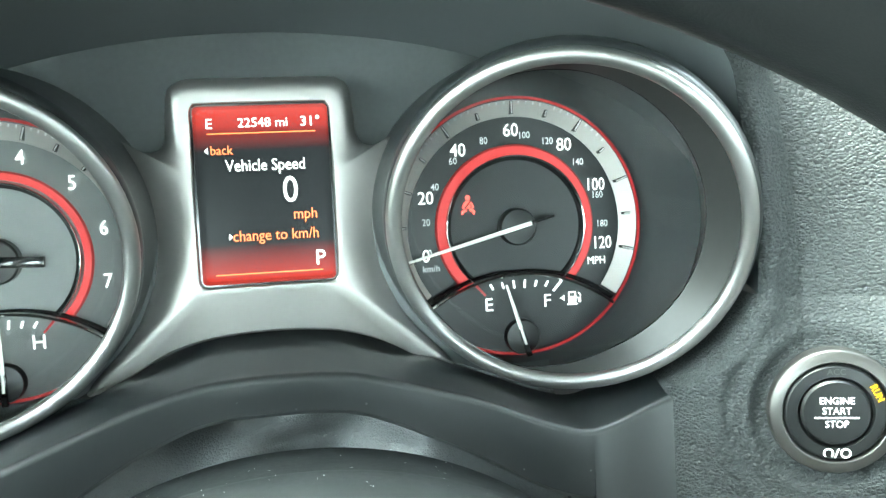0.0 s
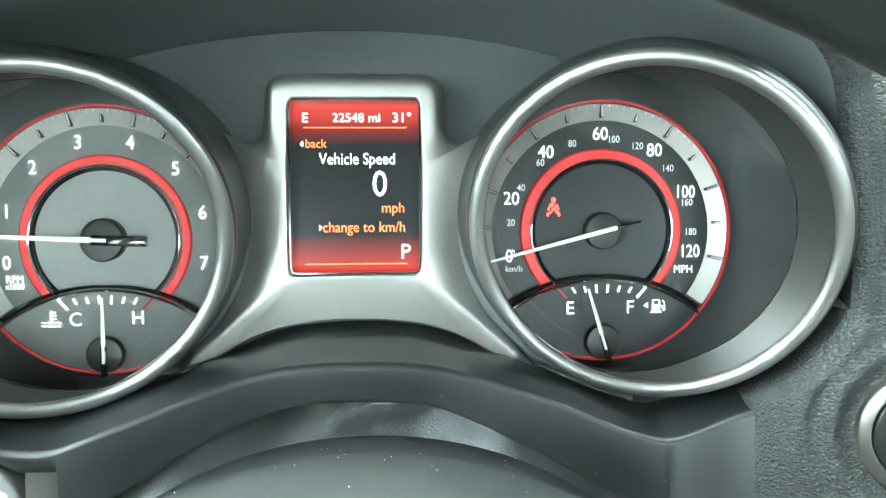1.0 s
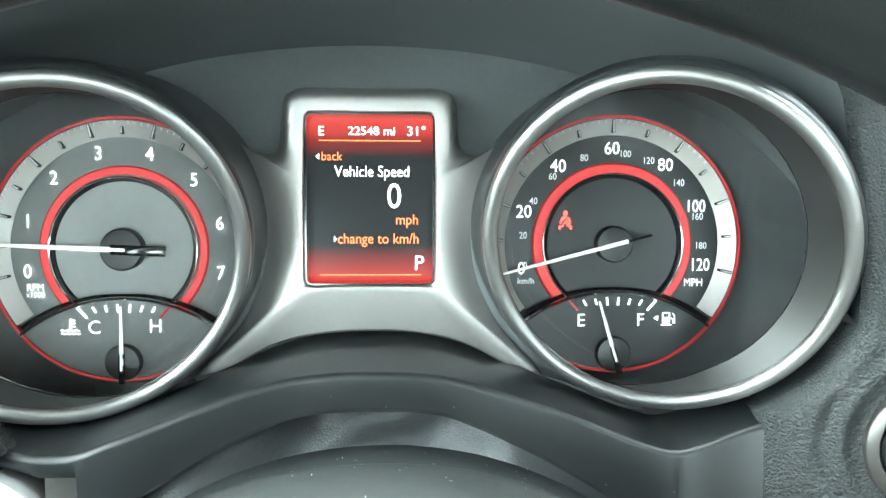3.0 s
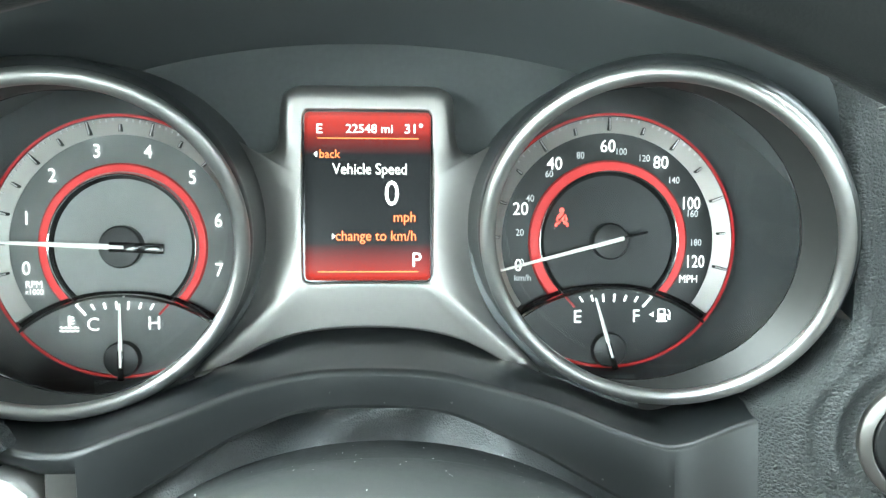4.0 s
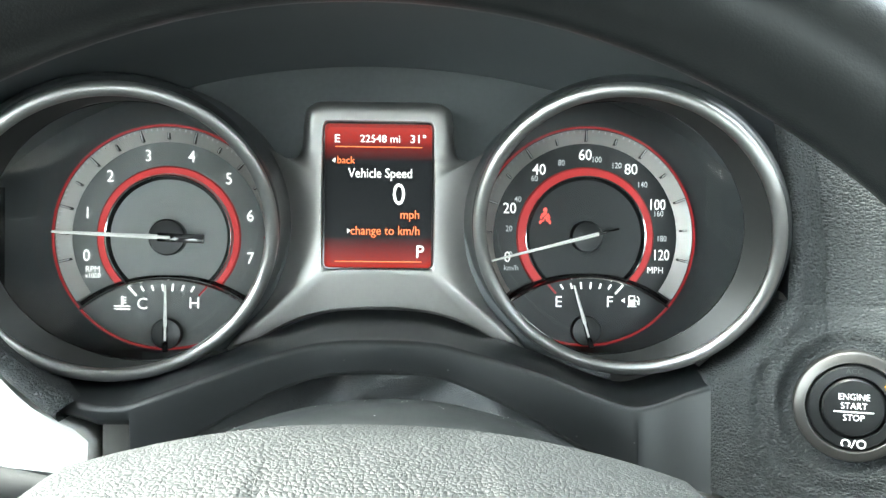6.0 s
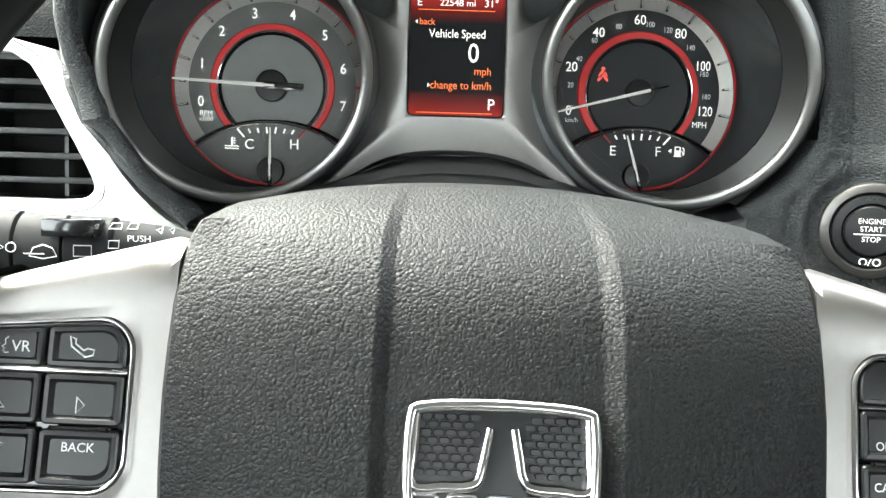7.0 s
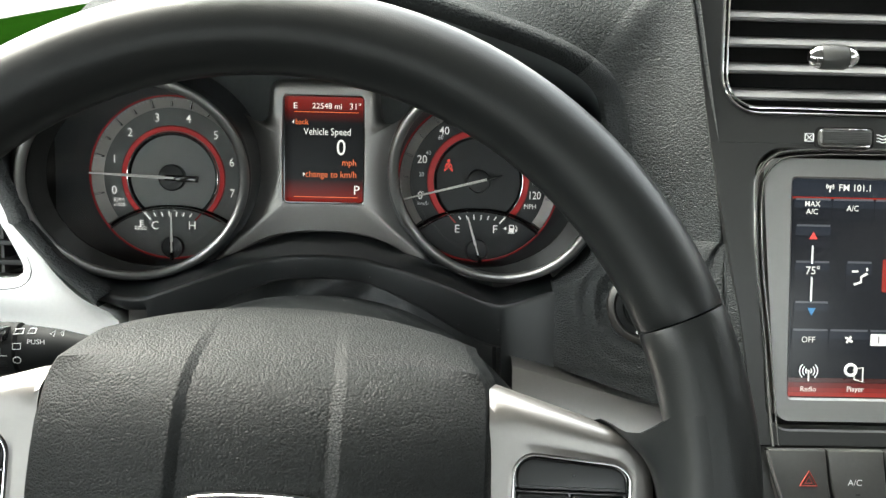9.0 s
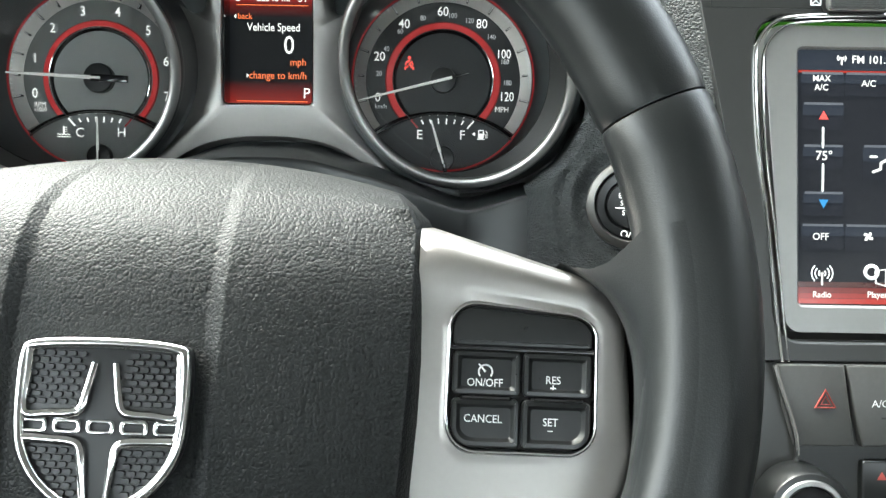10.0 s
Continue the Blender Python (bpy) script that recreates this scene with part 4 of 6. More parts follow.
def spoke(sg):
    outline = [(0.0905, 0.0400), (0.0950, 0.0392), (0.100, 0.0384), (0.1146, 0.0353), (0.130, 0.0315), (0.1415, 0.0272), (0.151, 0.0205), (0.1575, 0.0125), (0.1612, 0.001), (0.1625, -0.016), (0.1615, -0.034), (0.158, -0.047), (0.148, -0.0548), (0.12, -0.058), (0.0905, -0.059)]
    pts = []
    for i in range(len(outline)):
        a, b = outline[i], outline[(i + 1) % len(outline)]
        pts.append(a)
        pts.append(((a[0] + b[0]) / 2, (a[1] + b[1]) / 2))
    pts = [(sg * x, z) for x, z in pts]
    if sg > 0:
        pts = pts[::-1]
    hole = [droop(x, z) for x, z in rrect(0.048, 0.0475, 0.0095, 7, sg * 0.1245, -0.0098)]
    rows = []
    n = len(hole)
    # the outer outline, met by rays from the middle of the hole
    cx, cz = sg * 0.1245, -0.0098

    def ray_out(x, z):
        dx, dz = x - cx, z - cz
        best = 1.0
        far = 0
        for i in range(len(pts)):
            (ax, az), (bx2, bz2) = pts[i - 1], pts[i]
            ex, ez = bx2 - ax, bz2 - az
            det = dx * -ez + ex * dz
            if abs(det) < 1e-12:
                continue
            t = ((ax - cx) * -ez + ex * (az - cz)) / det
            s = (dx * (az - cz) - dz * (ax - cx)) / det
            if t > 0 and -1e-6 <= s <= 1 + 1e-6:
                far = max(far, t)
        return cx + dx * far, cz + dz * far
    outer = [ray_out(x, z) for x, z in hole]
    # the border's height follows the distance from the top edge and from the other edges
    top_edge = [Vector((x, z)) for x, z in outline[:5]]
    side_edge = [Vector((x, z)) for x, z in outline[4:]]

    def edge_distance(p, line):
        best = 1.0
        for a, b in zip(line, line[1:]):
            t = max(0.0, min(1.0, (p - a).dot(b - a) / (b - a).length_squared))
            best = min(best, (p - a.lerp(b, t)).length)
        return best
    TOP_Y = ((0.040, 0.0268), (0.024, 0.0262), (0.018, 0.0250), (0.0145, 0.0243), (0.0115, 0.0246), (0.009, 0.0262), (0.0065, 0.0288), (0.004, 0.0322), (0.002, 0.0352), (0.0, 0.040))
    SIDE_Y = ((0.040, 0.0268), (0.024, 0.0264), (0.017, 0.0252), (0.012, 0.0243), (0.0085, 0.0240), (0.0055, 0.0246), (0.003, 0.0264), (0.0012, 0.0288), (0.0, 0.034))
    for q in (0.0, 0.02, 0.06, 0.12, 0.18, 0.24, 0.3, 0.36, 0.42, 0.48, 0.54, 0.6, 0.66, 0.72, 0.78, 0.84, 0.9, 0.95, 0.98, 1.0, 1.02):
        row = []
        for h, o in zip(hole, outer):
            x, z = lerp(h[0], o[0], min(q, 1.0)), lerp(h[1], o[1], min(q, 1.0))
            p = Vector((abs(x), z))
            dt = edge_distance(p, top_edge)
            yt, ys = lerp(along(dt, TOP_Y), along(dt, SIDE_Y), smooth_step((abs(x) - 0.120) / 0.016)), along(edge_distance(p, side_edge), SIDE_Y)
            y = max(yt, ys) + 0.0012 * math.exp(-abs(yt - ys) / 0.0012)
            y = lerp(0.031 if q == 0.0 else 0.0274, y, smooth_step(q / 0.18))
            row.append((x, y + (0.012 if q > 1.0 else 0.0), z))
        rows.append(row)
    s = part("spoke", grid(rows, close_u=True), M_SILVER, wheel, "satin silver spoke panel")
    # leather that runs from the rim's inner side down to the spoke
    rows = []
    edge_pts = [Vector((0.1372, 0.0284)), Vector((0.1430, 0.0258)), Vector((0.151, 0.0200)), Vector((0.1575, 0.0118)), Vector((0.1612, 0.0005)), Vector((0.1625, -0.016)), Vector((0.1615, -0.034)), Vector((0.158, -0.047)), Vector((0.148, -0.0552))]
    edges = spline(edge_pts, 4)
    for i, e in enumerate(edges):
        k = i / (len(edges) - 1)
        a = radians(lerp(12.4, -26, k ** 0.8))
        wide_in = smooth_step((0.25 - k) / 0.25)
        row = [(sg * (e.x - 0.004), 0.046, e.y - 0.003), (sg * (e.x - 0.0004), 0.0335, e.y)]
        for q, r, y in ((0.12, 0.1572, 0.0305), (0.35, 0.1568, 0.021), (0.62, 0.1562, 0.011), (0.85, 0.1564, 0.002), (1.0, 0.1578, -0.006), (1.0, 0.1606, -0.0112), (1.0, 0.1645, -0.0142), (1.0, 0.169, -0.0148)):
            px, pz = r * math.cos(a), r * math.sin(a)
            f = q ** lerp(1.0, 0.8, wide_in)
            row.append((sg * lerp(e.x, px, f), y - 0.002 * wide_in * math.sin(math.pi * q), lerp(e.y, pz, f) - 0.0062 * wide_in * math.sin(math.pi * q) ** 0.8))
        rows.append(row)
    # the fillet rolls over and away behind the spoke
    for drop, back in ((0.0006, 0.004), (0.003, 0.012), (0.008, 0.020)):
        rows.insert(0, [(p[0], p[1] + back, p[2] - drop) for p in rows[0 if drop < 0.001 else 1 if drop < 0.005 else 2]])
    part("spoke_web", grid(rows), M_LEATHER, wheel, "leather running from spoke to rim")
    # chrome frame and the keys
    part("key_frame", band([droop(*p) for p in rrect(0.0482, 0.0478, 0.0097, 7, cx, cz)], [droop(*p) for p in rrect(0.0458, 0.0454, 0.0085, 7, cx, cz)], 0.0258, 0.032, 0.0007), M_CHROME, wheel, "thin chrome frame")
    part("key_bed", plate([droop(*p) for p in rrect(0.0460, 0.0456, 0.0085, 7, cx, cz)], 0.0295, 0.034), M_GLOSS, wheel, smooth=False)
    part("key_bar", plate(rrect(0.0455, 0.0011, 0.0004, 2, cx, cz + 0.0089), 0.0262, 0.031, 0.0003), M_CHROME if sg < 0 else M_GLOSS, wheel)
    for dx in (-0.0112, 0.0112):
        part("grip_bar", tube([(cx + dx - 0.0078, 0.0266, cz - 0.0066), (cx + dx - 0.0074, 0.0258, cz - 0.0066), (cx + dx + 0.0074, 0.0258, cz - 0.0066), (cx + dx + 0.0078, 0.0266, cz - 0.0066)], 0.0007, 8), M_GLOSS, wheel, "gloss black ridge between keys")
    return cx, cz


def key(cx, cz, w, h, tl=0.0015, tr=0.0015, bl=0.0015, br=0.0015, scoop=True):
    """A moulded key with a shallow dish."""
    pts = []
    for r, sx, sz, a0 in ((tr, 1, 1, 0), (tl, -1, 1, 90), (bl, -1, -1, 180), (br, 1, -1, 270)):
        for i in range(6):
            a = radians(a0 + 18 * i)
            pts.append(droop(cx + sx * (w / 2 - r) + r * math.cos(a), cz + sz * (h / 2 - r) + r * math.sin(a)))
    rows = [[(x, 0.032, z) for x, z in pts], [(x, 0.0268, z) for x, z in pts], [(x, 0.0262, z) for x, z in inset(pts, 0.0005)], [(x, 0.0261, z) for x, z in inset(pts, 0.0016)]]
    if scoop:
        ins = [(lerp(cx, x, 0.84), lerp(cz, z, 0.8)) for x, z in pts]
        rows += [[(x, 0.0263, z) for x, z in ins], [(x, 0.0276, z) for x, z in [(lerp(cx, x, 0.74), lerp(cz, z, 0.64)) for x, z in pts]]]
    bm = grid(rows, close_u=True)
    bm.verts.ensure_lookup_table()
    n = len(pts)
    bm.faces.new(bm.verts[(len(rows) - 1) * n:len(rows) * n])
    return part("key", bm, M_BUTTON, wheel, "dished black key")


for sg in (-1, 1):
    cx, cz = spoke(sg)
    if sg < 0:
        key(cx - 0.0112, cz + 0.0158, 0.0215, 0.0122, tl=0.0075)
        key(cx + 0.0112, cz + 0.0158, 0.0215, 0.0122, tr=0.0065)
    else:
        key(cx, cz + 0.0158, 0.044, 0.0122, tl=0.0065, tr=0.0075, scoop=False)
    key(cx - 0.0112, cz + 0.0012, 0.0215, 0.0138)
    key(cx + 0.0112, cz + 0.0012, 0.0215, 0.0138)
    key(cx - 0.0112, cz - 0.0143, 0.0215, 0.0148, bl=0.006)
    key(cx + 0.0112, cz - 0.0143, 0.0215, 0.0148, br=0.006)
LX, LZ = -0.1245, -0.0098
RX, RZ = 0.1245, -0.0098
KD = 0.0275
lettering("VR", 0.0043, LX - 0.0072, KD, LZ + 0.0148, M_PRINT, wheel, bold=0.01)
lettering("BACK", 0.0035, LX + 0.0108, KD, LZ - 0.0118, M_PRINT, wheel, bold=0.01)
for s, x, z in (("ON/OFF", RX - 0.0116, RZ - 0.0019), ("CANCEL", RX - 0.0119, RZ - 0.0132), ("RES", RX + 0.0101, RZ - 0.0004), ("+", RX + 0.0101, RZ - 0.0030), ("SET", RX + 0.0095, RZ - 0.0136), ("\u2013", RX + 0.0095, RZ - 0.0160)):
    lettering(s, 0.0035 if s != "+" else 0.0042, x, KD, z, M_PRINT, wheel, bold=0.004, wide=0.9)


def outline_mark(pts, r=0.00025):
    part("key_symbol", tube([(x, KD, z) for x, z in pts], r, 6, closed=True), M_PRINT, wheel)


x, z = LX - 0.0122, LZ - 0.0006
outline_mark([(x - 0.0022, z - 0.0012), (x, z + 0.0014), (x + 0.0022, z - 0.0012)])
x, z = LX - 0.0114, LZ - 0.0125
outline_mark([(x - 0.0022, z + 0.0012), (x, z - 0.0014), (x + 0.0022, z + 0.0012)])
x, z = LX + 0.0104, LZ - 0.0004
outline_mark([(x - 0.001, z - 0.0022), (x + 0.0012, z), (x - 0.001, z + 0.0022)])
x, z = LX + 0.0094, LZ + 0.0157
outline_mark([(x - 0.0034, z + 0.0026), (x - 0.0018, z + 0.0018), (x - 0.0018, z + 0.0006), (x + 0.0006, z - 0.0012), (x + 0.0016, z - 0.0006), (x + 0.0034, z - 0.001), (x + 0.0032, z - 0.0024), (x + 0.001, z - 0.003), (x - 0.0028, z - 0.0002)])
x, z = LX - 0.0138, LZ + 0.0148
for k in range(3):
    part("key_symbol", tube([(x + 0.001 - 0.0007 * k - 0.0006 * math.cos(a), KD, z + (0.0009 + 0.0007 * k) * math.sin(a)) for a in (-1, -0.5, 0, 0.5, 1)], 0.0002, 6), M_PRINT, wheel)
part("key_symbol", tube([(x + px, KD, z + pz) for px, pz in ((0.0030, 0.0026), (0.0022, 0.0018), (0.0024, 0.0006), (0.0014, -0.0001), (0.0022, -0.0006), (0.0018, -0.0012), (0.0024, -0.0018), (0.0034, -0.0017))], 0.0002, 6), M_PRINT, wheel)
x, z = RX - 0.0115, RZ + 0.0016
part("key_symbol", tube([(x + 0.0022 * math.cos(radians(-40 + 26 * i)), KD, z + 0.0022 * math.sin(radians(-40 + 26 * i))) for i in range(11)], 0.00028, 6), M_PRINT, wheel)
part("key_symbol", tube([(x, KD, z), (x - 0.0022, KD, z + 0.0024)], 0.00028, 6), M_PRINT, wheel)

# emblem: chrome shield with a cross and woven insets
def emblem():
    EY = 0.0062
    shield = []
    for x, z in ((-0.0225, -0.0035), (0.0, -0.0025), (0.0225, -0.0035), (0.0252, -0.0065), (0.0254, -0.027), (0.0235, -0.038), (0.0165, -0.0475), (0.0065, -0.0535), (0, -0.0545), (-0.0065, -0.0535), (-0.0165, -0.0475), (-0.0235, -0.038), (-0.0254, -0.027), (-0.0252, -0.0065)):
        shield.append((x, z))
    dense = shield[::-1]
    for _ in range(3):
        cut = []
        for i in range(len(dense)):
            a, b = dense[i], dense[(i + 1) % len(dense)]
            cut += [(lerp(a[0], b[0], 0.25), lerp(a[1], b[1], 0.25)), (lerp(a[0], b[0], 0.75), lerp(a[1], b[1], 0.75))]
        dense = cut
    em = part("emblem", plate(dense, EY + 0.0024, 0.012, 0.0008), M_EMBLEM, wheel, "grey shield emblem base")
    ring = [Vector((x, EY + 0.0012, z)) for x, z in inset(dense, 0.0014)]
    part("shield_rim", tube(ring, 0.0017, 12, closed=True, squash=0.9), M_CHROME, em, "rounded chrome rim")
    # each inset has its own chrome frame; the frames leave the cross between them
    for sx in (-1, 1):
        for corner in (((0.0222, -0.0062), (0.0226, -0.0160), (0.0224, -0.0249), (0.0150, -0.0250), (0.0086, -0.0247), (0.0058, -0.0232), (0.0046, -0.0180), (0.0031, -0.0100)),
                       ((0.0226, -0.0322), (0.0150, -0.0324), (0.0082, -0.0328), (0.0054, -0.0345), (0.0043, -0.0410), (0.0032, -0.0500))):
            a = spline([Vector((sx * x, EY + 0.0014 + 0.0006 * (abs(x) < 0.0035), z)) for x, z in corner], 4)
            n = len(a) - 1
            part("inset_frame", tube(a, [0.0015 - 0.0004 * smooth_step((i / n - 0.6) / 0.4) for i in range(n + 1)], 10, squash=0.9), M_CHROME, em, "chrome frame of a woven inset")
    def flat_cell(x, z):
        """Foot and crown of one rounded cell of the weave."""
        round_ = [(math.copysign(abs(math.cos(a)) ** 0.6, math.cos(a)), math.copysign(abs(math.sin(a)) ** 0.6, math.sin(a))) for a in (math.pi / 8 + math.pi * i / 4 for i in range(8))]
        return [(x + 0.0015 * u, z + 0.00096 * v) for u, v in round_], [(x + 0.00128 * u, z + 0.00074 * v) for u, v in round_]

    bm = bmesh.new()
    for r in range(24):
        z = -0.0075 - 0.0020 * r
        if -0.0345 < z < -0.0225:
            continue
        for c_ in range(17):
            x = -0.0225 + 0.0031 * c_ + (0.00155 if r % 2 else 0)
            if abs(x) < 0.0058 or abs(x) > 0.0215 - max(0.0, (-0.036 - z)) * 0.85:
                continue
            cell = flat_cell(x, z)
            lo, hi = [bm.verts.new((px, EY + 0.0028, pz)) for px, pz in cell[0]], [bm.verts.new((px, EY + 0.0016, pz)) for px, pz in cell[1]]
            for i in range(8):
                bm.faces.new((lo[i - 1], lo[i], hi[i], hi[i - 1]))
            bm.faces.new(hi)
    tagged(part("woven_inset", bm, M_EMBLEM, em, "woven grey inset", smooth=False), kind="stuff")
    # the maker's word as plain raised bars
    for i in range(5):
        x = -0.0195 + 0.0098 * i
        part("word_bar", band(rrect(0.0082, 0.0042, 0.0012, 3, x, -0.0285), rrect(0.0058, 0.0020, 0.0006, 3, x, -0.0285), EY + 0.0012, EY + 0.003, 0.0003), M_CHROME, em, "plain raised chrome bar")


emblem()

# ---- left vent trim ----
vt = thing("vent_trim", "light silver trim round the side air vent", "dashboard trim")
trim_out = [(-0.33, 0.016), (-0.33, -0.099), (-0.24, -0.0998), (-0.203, -0.1017), (-0.17, -0.1035), (-0.121, -0.1065), (-0.1195, -0.087), (-0.1395, -0.0793), (-0.1535, -0.069), (-0.170, -0.0515), (-0.190, -0.018), (-0.207, 0.016)]
vent_hole = [(-0.31, 0.008), (-0.31, -0.0665), (-0.25, -0.0672), (-0.2, -0.068), (-0.1895, -0.067), (-0.1855, -0.0645), (-0.184, -0.061), (-0.186, -0.055), (-0.196, -0.036), (-0.2045, -0.020), (-0.213, -0.004), (-0.222, 0.008)]



def softened(outline, times=2):
    """Corners cut round, evenly along the outline."""
    for _ in range(times):
        cut = []
        for a, b in zip(outline, outline[1:] + outline[:1]):
            cut += [(lerp(a[0], b[0], 0.25), lerp(a[1], b[1], 0.25)), (lerp(a[0], b[0], 0.75), lerp(a[1], b[1], 0.75))]
        outline = cut
    return outline


trim_out, vent_hole = softened(trim_out, 1), softened(vent_hole)[::2]


def trim_y(x):
    return -0.042 - 0.009 * smooth_step((x + 0.19) / 0.07)


rows = []
for q, dy in ((1.0, 0.03), (1.0, 0.003), (0.97, 0.0), (0.85, 0.0), (0.75, 0.0), (0.6, -0.0005), (0.45, -0.001), (0.25, -0.001), (0.06, -0.0005), (0.0, 0.002), (0.0, 0.025)):
    rows.append([(lerp(h[0], o[0], q), trim_y(lerp(h[0], o[0], q)) + dy - 0.005 * smooth_step((q - 0.45) / 0.5) * smooth_step((o[0] + 0.205) / 0.03) * (1 if o[1] > -0.09 else 0), lerp(h[1], o[1], q)) for h, o in zip(vent_hole, trim_out)])
part("trim_panel", grid(rows, close_u=True), M_TRIMSIL, vt, "light silver painted panel")
part("groove", tube([(x, trim_y(x) - 0.0007, z) for x, z in inset(vent_hole, -0.0062)[2:22]], 0.00035, 6), M_TRIM, vt, "fine dark groove")
sv = thing("side_vent", "black side air vent with level slats", "air vent")
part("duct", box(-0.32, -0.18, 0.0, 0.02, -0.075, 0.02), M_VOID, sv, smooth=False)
for k in range(6):
    z = -0.058 + 0.0125 * k
    xr = -0.188 - max(0, z + 0.055) * 0.52
    part("slat", box(-0.312, xr, -0.034, -0.008, z - 0.0016, z + 0.0016, 0.0007), M_STACK, sv, m=pose(0, 0, 0))
part("vane", box(-0.245, -0.243, -0.026, 0.0, -0.066, 0.012), M_STACK, sv, smooth=False)
part("vane", box(-0.205, -0.203, -0.026, 0.0, -0.066, -0.02), M_STACK, sv, smooth=False)

# ---- stalk ----
stalk = thing("wiper_stalk", "black multi-function stalk with white symbols", "control stalk", at=C @ pose(0, -0.154, -0.0830))
prof = [(-0.096, 0.006, 0.0), (-0.115, 0.0095, 0.0005), (-0.132, 0.012, 0.0), (-0.1332, 0.0108, 0), (-0.1342, 0.0130, 0), (-0.150, 0.0134, 0), (-0.1508, 0.0122, 0), (-0.1516, 0.0134, 0), (-0.168, 0.0138, 0), (-0.1688, 0.0126, 0), (-0.1696, 0.0144, 0), (-0.182, 0.0146, 0), (-0.1829, 0.0130, 0), (-0.1838, 0.0142, 0), (-0.215, 0.0144, 0), (-0.225, 0.012, 0), (-0.228, 0.004, 0)]
rows = [[(x, r * 0.8 * math.cos(t), dz + r * math.sin(t)) for t in (2 * math.pi * j / 28 for j in range(28))] for x, r, dz in prof]
part("lever", grid(rows, close_u=True), M_STALK, stalk, "black ribbed lever")
part("push_tab", box(-0.156, -0.1365, -0.0160, -0.004, 0.006, 0.0125, 0.0012), M_GLOSS, stalk, "glossy black tab")
part("pointer", box(-0.176, -0.1745, -0.0135, -0.01, -0.012, -0.003, 0.0005), M_PRINT, stalk, smooth=False)


def lever_y(x, z):
    """Front of the lever at a height above its axis."""
    r = along(x, ((-0.096, 0.006), (-0.115, 0.0095), (-0.132, 0.012), (-0.1342, 0.0131), (-0.1516, 0.0136), (-0.1685, 0.0140), (-0.1696, 0.0146), (-0.2, 0.0147)))
    return -0.8 * math.sqrt(max(1e-6, r * r - min(abs(z), r * 0.95) ** 2)) - 0.0005


lettering("PUSH", 0.0034, -0.1225, lever_y(-0.1285, 0.004) - 0.0003, 0.0055, M_PRINT, stalk, wide=1.1)


def sym(points, r=0.00022, closed=False):
    points = [(x, z + (0.0035 if x < -0.135 else 0.0025)) for x, z in points]
    part("stalk_symbol", tube([(x, lever_y(x, z), z) for x, z in points], r, 6, closed), M_PRINT, stalk)


for k in range(5):
    part("grip_rib", tube([(-0.1365, lever_y(-0.1365, -0.0042 - 0.0013 * k), -0.0042 - 0.0013 * k), (-0.1485, lever_y(-0.1485, -0.0042 - 0.0013 * k), -0.0042 - 0.0013 * k)], 0.0003, 6), M_STALK, stalk)
sym([(-0.1318 + 0.0017 * math.cos(2 * math.pi * i / 14), -0.0062 + 0.0017 * math.sin(2 * math.pi * i / 14)) for i in range(14)], closed=True)
sym([(-0.1335, 0.0022), (-0.1335, -0.0006), (-0.130, -0.0006), (-0.130, 0.0022)], closed=True)
sym([(-0.1335, 0.0085), (-0.134, 0.0065), (-0.130, 0.0065), (-0.1305, 0.0085)], closed=True)
sym([(-0.1245, 0.0085), (-0.1275, 0.0085), (-0.128, 0.0065), (-0.1245, 0.0065)], closed=True)
for dx in (0.0, 0.0042):
    sym([(-0.1175 + dx, 0.0062), (-0.1155 + dx, 0.0074), (-0.1155 + dx, 0.005)], closed=True)
sym([(-0.162, -0.005), (-0.1605, -0.002), (-0.157, -0.0008), (-0.1535, -0.002), (-0.152, -0.005), (-0.157, -0.006)], closed=True)
sym([(-0.164, -0.0042), (-0.1565, -0.0042)])
sym([(-0.146, -0.0048), (-0.146, -0.0008), (-0.1395, -0.0008), (-0.1395, -0.0048)], closed=True)
sym([(-0.1395, -0.0048), (-0.136, -0.0048)])
sym([(-0.1685 + 0.0017 * math.cos(2 * math.pi * i / 14), -0.002 + 0.0017 * math.sin(2 * math.pi * i / 14)) for i in range(14)], closed=True)
for k in range(2):
    sym([(-0.1765 + 0.003 * k, -0.0034), (-0.174 + 0.003 * k, -0.002), (-0.1765 + 0.003 * k, -0.0006)], closed=True)
sym([(-0.186, -0.004), (-0.1845, -0.001), (-0.182, 0.0), (-0.1795, -0.001), (-0.178, -0.004)], closed=True)

# ---- centre stack ----
STACK = pose(0.3635, -0.0885, -0.03, -4.5, 0, 0)
K = C @ STACK
# local: x from the stack's middle line, z up its face, y into it
stack = thing("centre_stack", "black centre console face with chrome-edged openings", "console", at=K)


def ring_between(outer, hole, n=64):
    """Pairs the points of two outlines by their angle about the hole's middle."""
    cx = sum(p[0] for p in hole) / len(hole)
    cz = sum(p[1] for p in hole) / len(hole)

    def cast(poly, a):
        dx, dz, far = math.cos(a), math.sin(a), 0.0
        for i in range(len(poly)):
            (ax, az), (bx2, bz2) = poly[i - 1], poly[i]
            ex, ez = bx2 - ax, bz2 - az
            det = -dx * ez + ex * dz
            if abs(det) < 1e-12:
                continue
            t = (-(ax - cx) * ez + ex * (az - cz)) / det
            s = (dx * (az - cz) - dz * (ax - cx)) / det
            if t > 0 and -1e-6 <= s <= 1 + 1e-6:
                far = max(far, t)
        return cx + dx * far, cz + dz * far
    angs = sorted({round(math.atan2(z - cz, x - cx), 5) for x, z in hole} | {round(math.atan2(z - cz, x - cx), 5) for x, z in outer})
    return [cast(outer, a) for a in angs], [cast(hole, a) for a in angs]


